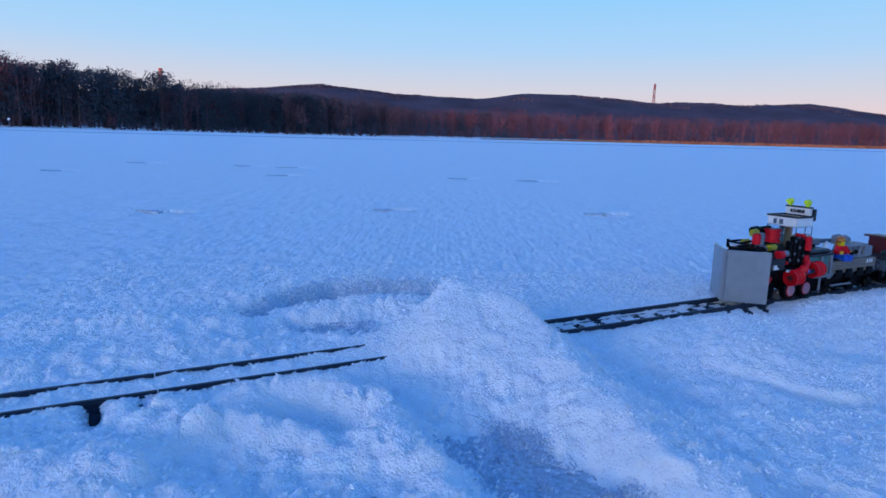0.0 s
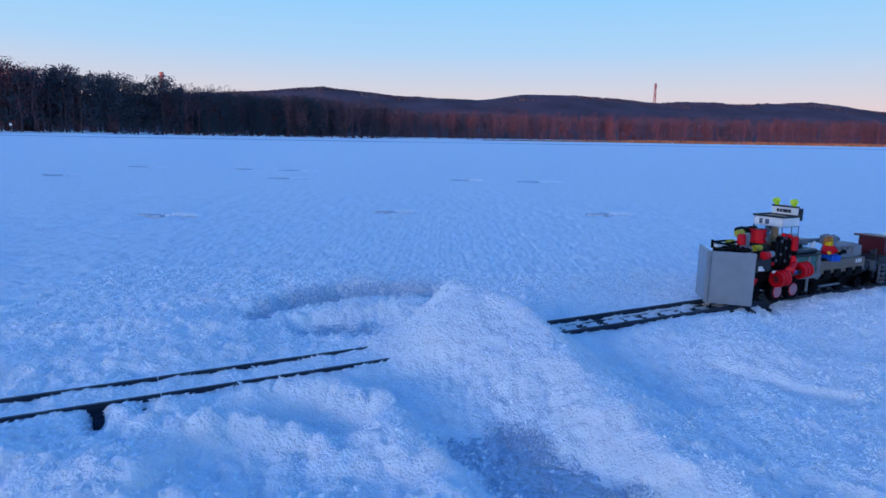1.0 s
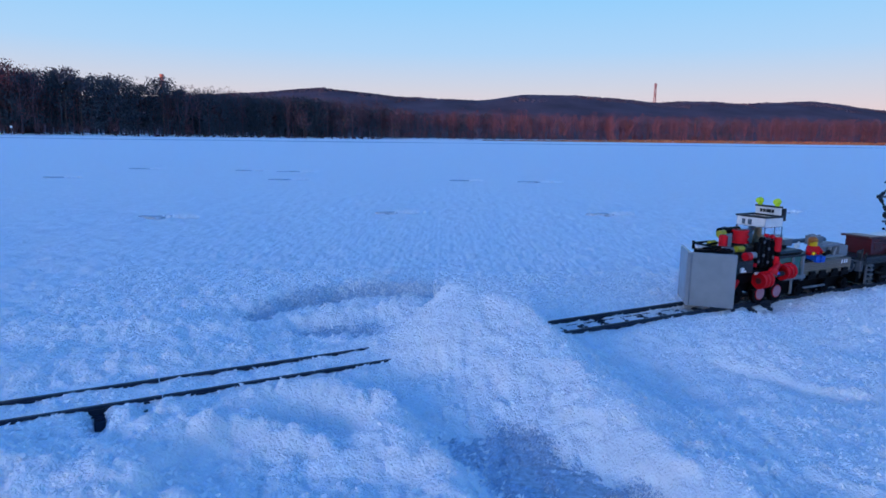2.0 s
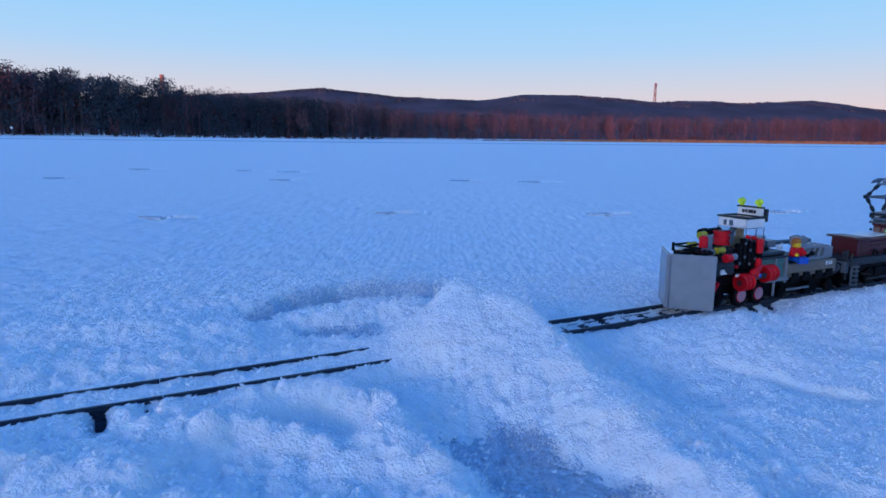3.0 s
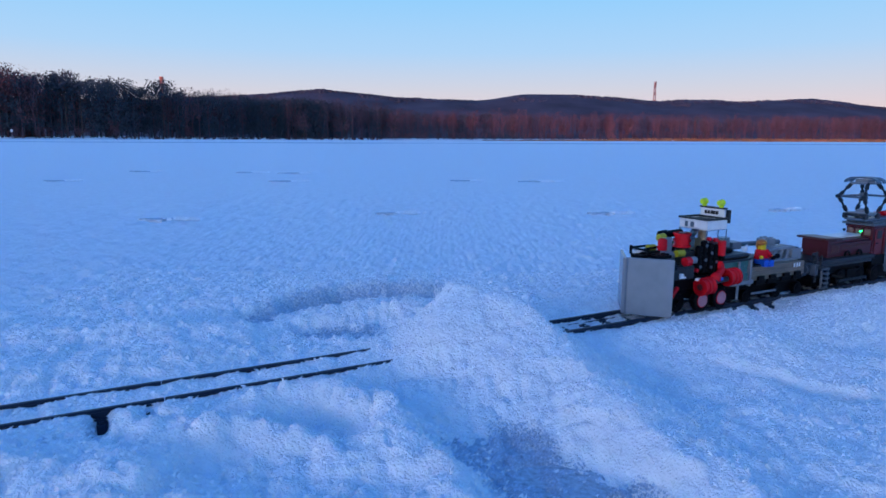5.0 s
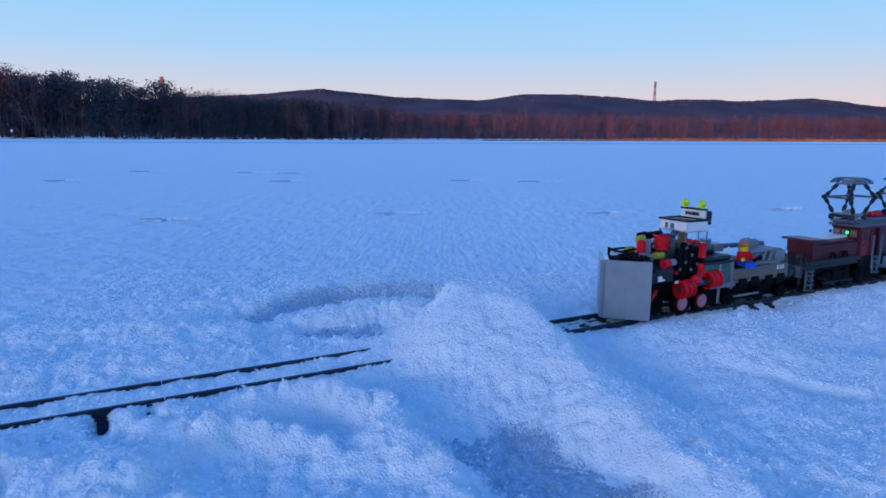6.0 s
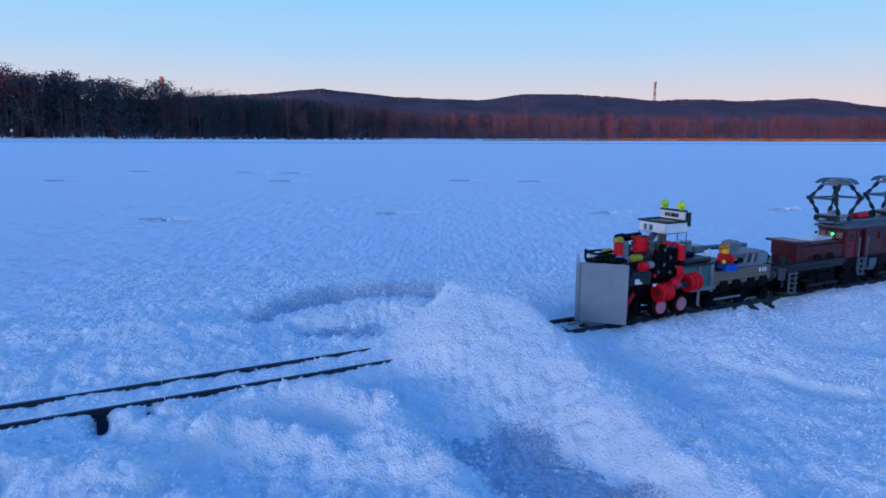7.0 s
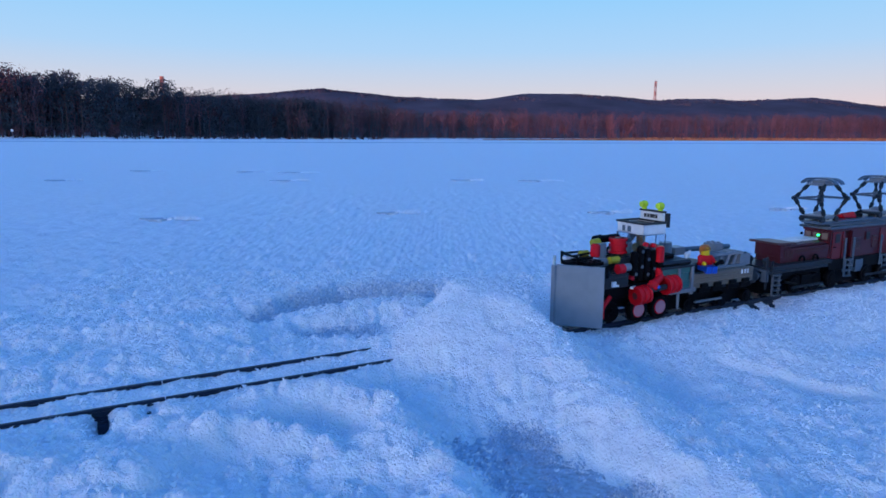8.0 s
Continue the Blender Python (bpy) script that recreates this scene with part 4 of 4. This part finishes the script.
def figure(name, mats, x, y, z, turn, label, hair=True):
    """A seated toy figure as one plain shape."""
    bm = B()
    stage = bm.faces.layers.int.new("stage")

    def done(k):
        for f in bm.faces:
            if f[stage] == 0:
                f[stage], f.material_index = k + 1, k
    box(bm, -7.5, 7.5, -4, 4, 0, 6, 0.6)                         # hips
    for sx in (-4, 4):
        box(bm, sx - 3.6, sx + 3.6, -15, 2, 0, 7, 0.8)
        box(bm, sx - 3.6, sx + 3.6, -16, -10, -2, 7, 0.8)
    done(0)
    r = bmesh.ops.create_cone(bm, cap_ends=True, segments=4, radius1=11.2 * MM, radius2=8.4 * MM, depth=13 * MM,
                              matrix=Matrix.Translation((0, 0, 12.5 * MM)) @ Matrix.Diagonal((1, 0.6, 1, 1)) @ pose(0, 0, 0, 0, 0, 45))
    for sx in (-1, 1):
        rod(bm, (sx * 7.5, 0, 17), (sx * 10, -4, 11), 2.6, 10)
        rod(bm, (sx * 10, -4, 11), (sx * 9, -10, 10), 2.3, 10)
    done(1)
    rod(bm, (0, 0, 19), (0, 0, 28.5), 5.1, 18)
    rod(bm, (0, 0, 28.5), (0, 0, 29.6), 2.6, 10)
    for sx in (-1, 1):
        ball(bm, (sx * 9, -11.5, 10), 2.6)
    done(2)
    if hair:
        ball(bm, (0, 1.3, 26.6), 6.9, 0.8)
        ball(bm, (0, 3.2, 23), 5.6, 1.1)
        done(3)
    if hair:
        rod(bm, (5, -14, 9), (13, -14, 12), 2.4, 10)
        ball(bm, (13, -14, 12), 3.4)
        done(4)
    me = bpy.data.meshes.new(name)
    bm.to_mesh(me)
    bm.free()
    for m in mats:
        me.materials.append(m)
    ob = new(name, me)
    ob["x0"], ob["y0"], ob["z0"], ob["turn"] = x, y, z, turn
    ob.matrix_world = on_track(x * MM, y * MM, z * MM) @ pose(0, 0, 0, 0, 0, turn)
    return tagged(ob, label, "toy figure")


def build_wagon():
    ob = vehicle("work_wagon", 400, "toy crane wagon with dark tan sides and a sand green box", "toy train")
    bm = B()
    box(bm, 300, 462, -24, 24, 22, 29)
    box(bm, 330, 350, -20, 20, 8, 22)
    box(bm, 392, 412, -20, 20, 8, 22)
    # low black block that stands in for the shade under the wagon
    box(bm, 306, 456, -20, 20, 4, 22)
    part("underframe_and_shade_block", bm, BLACK, ob)
    solid("side_bar", LGREY, ob, (348, 396, -31, -28, 11, 13.5))
    solid("side_bar", DGREY, ob, (300, 460, -30, -24, 26, 29.5))
    for x in (360, 384, 412, 436):
        bm = B()
        box(bm, x - 9, x + 9, -33, -24, 24, 30)
        box(bm, x - 6, x + 6, -34, -24, 30, 35)
        part("spring_box", bm, BLACK, ob)
    # sand green box in bricks
    for k, (z0, z1) in enumerate(((32, 41.6), (41.6, 51.2), (51.2, 58))):
        for i in range(3):
            x0 = 291 + 16 * i - (4 if k % 2 else 0)
            bm = box(B(), max(291, x0), min(338, x0 + 16), -30, 28, z0 + 0.1, z1 - 0.1)
            part("brick", bm, TEAL, ob)
    bm = B()
    box(bm, 286, 342, -33, 32, 58.4, 61.4)
    v = box(bm, 288, 340, -30, 30, 61.4, 67, 2.6)
    part("lid", bm, DGREY, ob, "dark grey lid")
    solid("sill", LGREY, ob, (302, 345, -33, -27, 27, 32))
    solid("post", LGREY, ob, (336.5, 340.5, -33, -29, 24, 60))
    solid("post", LGREY, ob, (314, 317, -33.5, -31, 8, 58))
    # dark tan side walls in plates
    for y0, y1 in ((-31, -24), (24, 31)):
        for k in range(3):
            z0 = 30 + 6.1 * k
            for x0, x1 in (((340, 388), (388, 452)), ((340, 412), (412, 452)), ((340, 372), (372, 452)))[k]:
                part("plank", box(B(), x0 + 0.1, x1 - 0.1, y0, y1, z0, z0 + 6.0, 0.4), TAN, ob)
    solid("deck", DGREY, ob, (340, 460, -24, 24, 30, 44))
    bm = B()
    for x in (428, 434, 439):
        box(bm, x, x + 3, -31.6, -31.2, 41, 46.5, 0)
    part("marking", bm, WHITE, ob, "white printed marks")
    # hoist and loads
    bm = B()
    for x in (386, 400, 414, 428):
        # leaning ribs between the lower and the upper beam
        for y in (-21, -6):
            rod(bm, (x - 5, y, 50), (x + 5, y + 2, 67), 2.3, 8)
        box(bm, x + 2, x + 8, -22, -4, 66, 69, 0.4)
    box(bm, 380, 446, -24, -15, 48.5, 52)
    box(bm, 384, 440, -23, -18, 65, 68)
    part("hoist_frame", bm, LGREY, ob)
    bm = B()
    rod(bm, (384, -18, 58), (372, -22, 58), 8.5, 18)
    rod(bm, (371, -22, 58), (369, -22, 58), 4, 12)
    part("winch", bm, DGREY, ob)
    bm = brick(B(), 436, 456, -22, 12, 49, 64)
    studs(bm, 436, 456, -22, 12, 64)
    part("counterweight", bm, LGREY, ob)
    bm = brick(B(), 408, 424, -4, 14, 64, 77)
    part("hoist_head", bm, LGREY, ob)
    bm = B()
    rod(bm, (330, 18, 70), (462, 18, 67), 3.4, 14)
    part("boom", bm, SANDBLUE, ob)
    bm = B()
    rod(bm, (330, 6, 66), (330, 6, 84), 8, 16)
    box(bm, 344, 362, 2, 18, 66, 76)
    part("tank", bm, LGREY, ob)
    bm = B()
    box(bm, 304, 309, -14, 8, 68, 84, 1.2, pose(0, 0, 0))
    box(bm, 309, 326, -14, 8, 67, 72, 1.2)
    part("seat", bm, BLACK, ob)
    bm = B()
    ball(bm, (345, -16, 70), 4)
    rod(bm, (340, -18, 66), (352, -14, 74), 1.6, 8)
    part("tap", bm, WHITE, ob)
    solid("load", DGREY, ob, (344, 384, -16, 16, 44, 58))
    for x in (341, 402, 448):
        for y in (-24, 24):
            wheel(ob, x, y, 9.0, 8.9, 4.5, BLACK, wide=6)
    for x in (341, 402, 448):
        part("axle", rod(B(), (x, -22, 9), (x, 22, 9), 2.2, 10), BLACK, ob)
    bm = B()
    box(bm, 458, 472, -6, 6, 12, 20)
    part("coupling", bm, BLACK, ob)
    settle(ob)
    return ob


def pantograph(ob, x):
    bm = B()
    for y in (-12, 12):
        rod(bm, (x - 18, y, 100), (x + 18, y, 100), 2.0, 8)
    for dx in (-16, 0, 16):
        rod(bm, (x + dx, -14, 100), (x + dx, 14, 100), 2.4, 10)
    for dx in (-16, 16):
        for y in (-15, 15):
            rod(bm, (x + dx, y - 2, 98.4), (x + dx, y + 2, 98.4), 4.6, 14)
    p = part("pantograph", bm, DGREY, ob, "dark grey raised diamond pantograph")
    bm = B()
    box(bm, x - 14, x + 14, -15, 15, 99, 104, 0.8)
    ball(bm, (x, 0, 104), 8, 0.7)
    part("base", bm, LGREY, p)
    for y in (-19, 19):
        for sx in (-1, 1):
            bm = B()
            a, k, t = (x + sx * 13, y * 0.8, 104), (x + sx * 31, y, 128), (x + sx * 14, y * 0.62, 147)
            for p0, p1 in ((a, k), (k, t)):
                p0, p1 = Vector(p0), Vector(p1)
                rod(bm, p0, p1, 1.6, 8)
                rod(bm, p0.lerp(p1, 0.08), p0.lerp(p1, 0.34), 2.9, 10)
                rod(bm, p0.lerp(p1, 0.66), p0.lerp(p1, 0.92), 2.9, 10)
            rod(bm, (k[0], k[1] - 3.4, k[2]), (k[0], k[1] + 3.4, k[2]), 3.0, 12)
            ball(bm, t, 2.9)
            part("arm", bm, DGREY, p)
    for sx in (-1, 1):
        bm = B()
        rod(bm, (x + sx * 31, -23, 128), (x + sx * 31, 23, 128), 1.5, 8)
        rod(bm, (x + sx * 31, -19, 128), (x, 0, 130), 1.5, 8)
        rod(bm, (x + sx * 31, 19, 128), (x, 0, 130), 1.5, 8)
        ball(bm, (x, sx * 2, 130), 3.6)
        part("cross_bar", bm, MGREY, p)
    bm = B()
    box(bm, x - 17, x + 17, -12.5, 12.5, 146.5, 149.5, 0.8)
    box(bm, x - 9, x + 9, -10, 10, 149.5, 154, 0.8)
    part("head", bm, LGREY, p)
    # two contact strips with drooping horns
    for dx in (-7, 7):
        bm = B()
        pts = [(25, 149.5), (21, 153.5), (15, 156), (0, 156.6), (-15, 156), (-21, 153.5), (-25, 149.5)]
        for (y0, z0), (y1, z1) in zip(pts, pts[1:]):
            beam_way = pose((x + dx) * MM, y0 * MM, z0 * MM, -math.degrees(math.atan2(z1 - z0, y0 - y1)) if y1 < y0 else 0)
            box(bm, -4.2, 4.2, -math.hypot(y1 - y0, z1 - z0) - 0.6, 0.6, -1.1, 1.1, 0.3, beam_way)
        part("collector", bm, SANDBLUE, p)


def ladder(ob, x, y, z0, z1, wide, mat, n):
    bm = B()
    for dx in (-wide / 2, wide / 2):
        box(bm, x + dx - 1, x + dx + 1, y - 1.5, y + 1.5, z0, z1, 0.3)
    for k in range(n):
        z = z0 + 1.5 + k * (z1 - z0 - 3) / (n - 1)
        box(bm, x - wide / 2, x + wide / 2, y - 4, y + 1.5, z - 0.9, z + 0.9, 0.3)
    part("ladder", bm, mat, ob)


def build_loco():
    ob = vehicle("electric_locomotive", 660, "dark red and grey toy electric locomotive with pantographs", "toy train")
    bm = B()
    box(bm, 478, 606, -24, 24, 22, 38)
    box(bm, 626, 835, -24, 24, 24, 40)
    # two low black blocks in place of the shade under the locomotive
    box(bm, 490, 616, -20, 20, 4, 22)
    box(bm, 628, 830, -20, 20, 4, 24)
    part("underframe_and_shade_block", bm, BLACK, ob)
    bm = B()
    box(bm, 482, 622, -30, 30, 38, 43.5)
    box(bm, 482, 612, -31.5, -29, 34, 38)
    part("footplate", bm, DGREY, ob)
    bm = B()
    box(bm, 478, 484, -31, 31, 24, 40)
    for y in (-20, 20):
        rod(bm, (478, y, 32), (471, y, 32), 3.2, 12)
        rod(bm, (471, y, 32), (469, y, 32), 6.4, 16)
    part("buffer_beam", bm, MGREY, ob)
    for y in (-24, 0, 24):
        bm = rod(B(), (485, y, 43), (485, y, 51), 3.0, 12)
        part("headlamp", ball(bm, (485, y, 51), 4.6), DGREY, ob)
    bm = B()
    rod(bm, (480, -30, 14), (480, -30, 58), 1.4, 8)
    rod(bm, (490, -31, 30), (490, -31, 52), 1.4, 8)
    part("handrail", bm, DGREY, ob)
    ladder(ob, 498, -32, 4, 34, 13, MGREY, 5)
    # bonnet
    bm = B()
    box(bm, 522, 629, -19, 19, 43.7, 63)
    box(bm, 524, 629, -16.5, 16.5, 63, 67, 1.4)
    hood = part("bonnet", bm, DRED, ob, "dark red bonnet")
    for x in list(range(530, 548, 4)) + list(range(554, 624, 4)):
        part("louvre", box(B(), x, x + 2.2, -20, -18.7, 50 if x < 548 else 56, 61 if x < 548 else 60.5, 0.2), BROWN, hood)
    bm = B()
    box(bm, 0, 42, -22, 22, 0, 3.2, 0.8, pose(509 * MM, 0, 70.4 * MM, 0, 3, 0))
    part("bonnet_lid", bm, BROWN, hood, "reddish brown lid")
    bm = B()
    box(bm, 520, 527, -19.6, 19.6, 52, 69.6)
    box(bm, 527, 546, -17, 17, 62, 68)
    part("bonnet_face", bm, DRED, hood)
    solid("top_plate", WHITE, hood, (556, 626, -4, 17, 67.2, 70.5), label="white plate dusted with snow")
    for x in (566, 596):
        bm = B()
        for k in range(7):
            a0, a1 = k * math.pi / 7, (k + 1) * math.pi / 7
            rod(bm, (x + 6 * math.cos(a0), -21.5, 44 + 7 * math.sin(a0)), (x + 6 * math.cos(a1), -21.5, 44 + 7 * math.sin(a1)), 1.4, 8)
        part("grab_ring", bm, BLACK, hood)
    # body
    bm = B()
    box(bm, 630, 660, -20, 20, 38, 85)
    box(bm, 660, 682, -15, 15, 38, 85)
    box(bm, 682, 846, -20, 20, 38, 85)
    body = part("body", bm, DRED, ob)
    solid("body_band", DRED, body, (628, 848, -21.5, 21.5, 80.5, 84.2))
    solid("body_sill", MGREY, body, (628, 848, -23, 23, 36, 39))
    for y in (-12.5, 0.5, 13):
        pane = solid("front_window", DRED, body, (628.0, 629.9, y - 6.2, y + 6.2, 66.5, 80))
        solid("glass", GLEAMPANE, pane, (627.4, 627.9, y - 4.6, y + 4.6, 69, 78.4))
    bm = B()
    rod(bm, (625.2, -3.5, 74.5), (627.4, -3.5, 74.5), 1.5, 14)
    part("signal_lamp", bm, GREEN, body, "lit green signal lamp")
    bm = B()
    ball(bm, (626, 21.5, 74), 2.2)
    part("side_lamp", bm, BLACK, body)
    door = solid("door", DOORRED, body, (634, 655, -21.2, -20.1, 40, 80), label="red cab door")
    solid("door_window", INK, door, (639, 650, -21.8, -21.3, 64, 77))
    solid("door_handle", BLACK, door, (636, 642, -22.4, -21.3, 57, 58.5))
    solid("door_post", DOORRED, body, (657, 662, -21.4, -15, 40, 84))
    for x in (661, 682, 752, 774):
        part("grab_rail", rod(B(), (x, -24, 20), (x, -24, 70), 1.5, 8), SANDBLUE, ob)
    ladder(ob, 667, -26, 13, 40, 12, SANDBLUE, 4)
    ladder(ob, 760, -26, 13, 40, 12, SANDBLUE, 4)
    solid("side_locker", SANDBLUE, ob, (690, 708, -25, -20, 18, 36))
    for x0 in (690, 733):
        for k in range(4):
            part("louvre", box(B(), x0, x0 + 12, -21.6, -20.1, 51 + 5 * k, 54 + 5 * k, 0.3), BROWN, body)
    for x in (720, 806):
        w = solid("side_window", DRED, body, (x - 6, x + 6, -21.0, -20.1, 63, 77))
        solid("glass", INK, w, (x - 4.5, x + 4.5, -21.6, -21.1, 64.5, 75.5))
    solid("door", DOORRED, body, (752, 773, -21.2, -20.1, 40, 80))
    bm = B()
    box(bm, 622, 854, -24, 24, 84.4, 88, 0.8)
    roof = part("roof", bm, MGREY, ob, "grey roof")
    for k in range(11):
        part("roof_plate", box(B(), 626 + 20.4 * k, 645.8 + 20.4 * k, -20, 20, 88.2, 91.4, 0.4), MGREY, roof)
    bm = B()
    box(bm, 612, 848, -16, 16, 91.6, 95.5, 0.6)
    part("roof_ridge", bm, SANDBLUE, roof)
    bm = B()
    box(bm, 678, 708, -8, 10, 96, 101, 1.0)
    rod(bm, (676, -4, 101), (708, -2, 102), 2.8, 12)
    part("isolator", bm, RED, roof, "bright red isolator")
    bm = B()
    box(bm, 710, 728, -6, 10, 96, 101, 0.6)
    rod(bm, (716, 0, 101), (732, 0, 104), 2.2, 10)
    part("switch_box", bm, BLACK, roof)
    pantograph(ob, 629)
    pantograph(ob, 771)
    for x, r in ((513, 8.5), (548, 13.5), (592, 13.5), (632, 13.0), (716, 13.5), (760, 13.5), (800, 13.5)):
        for y in (-24, 24):
            wheel(ob, x, y, r + 0.1, r, r * 0.62, BLACK, wide=6)
    for x in (513, 548, 592, 632, 716, 760, 800):
        r = 8.5 if x == 513 else 13.5
        part("axle", rod(B(), (x, -22, r), (x, 22, r), 2.2, 10), BLACK, ob)
    solid("coupling_rod", DGREY, ob, (536, 606, -31, -28.5, 9, 12))
    solid("coupling_rod", DGREY, ob, (706, 810, -31, -28.5, 11, 14))
    bm = B()
    box(bm, 558, 582, -29, -24, 13, 26)
    rod(bm, (520, -28, 20), (548, -28, 14), 2, 8)
    part("side_tank", bm, BLACK, ob)
    settle(ob)
    return ob


plough = build_plough()
wagon = build_wagon()
loco = build_loco()
rider = figure("toy_figure", (BLUE, RED, YELLOW, HAIR, BLACK), 363, -28, 51.5, -14, "seated toy figure with red top, blue legs and orange hair")
driver = figure("toy_figure", (FIGTAN, FIGTAN, FIGTAN, FIGTAN), 284, 2, 67.5, -90, "plain tan toy figure sitting in the cab", False)

# ---------------------------------------------------------------- what moves
# how far the train still has to go, in millimetres, second by second
RUN = [(0.0, 291.0), (0.5, 274.0), (1.0, 255.8), (1.5, 237.2), (3.0, 180.8), (3.5, 162.3), (4.0, 143.8), (4.5, 125.2), (6.0, 71.8),
       (6.5, 53.8), (7.0, 36.0), (7.5, 18.3), (8.0, 0.0)]


def run_at(t):
    return float(np.interp(t, [a for a, _ in RUN], [b for _, b in RUN]))


def motions():
    for ob in (plough, wagon, loco):
        walk(ob, [(t, on_track((ob["x0"] + d) * MM)) for t, d in RUN])
    for ob in (rider, driver):
        walk(ob, [(t, on_track((ob["x0"] + d) * MM, ob["y0"] * MM, ob["z0"] * MM) @ pose(0, 0, 0, 0, 0, ob["turn"])) for t, d in RUN])
    for w, r in WHEELS:
        place = w.location.copy()
        walk(w, [(k * 0.25, pose(place.x, place.y, place.z, 0, math.degrees(run_at(k * 0.25) / r), 0)) for k in range(33)])


motions()
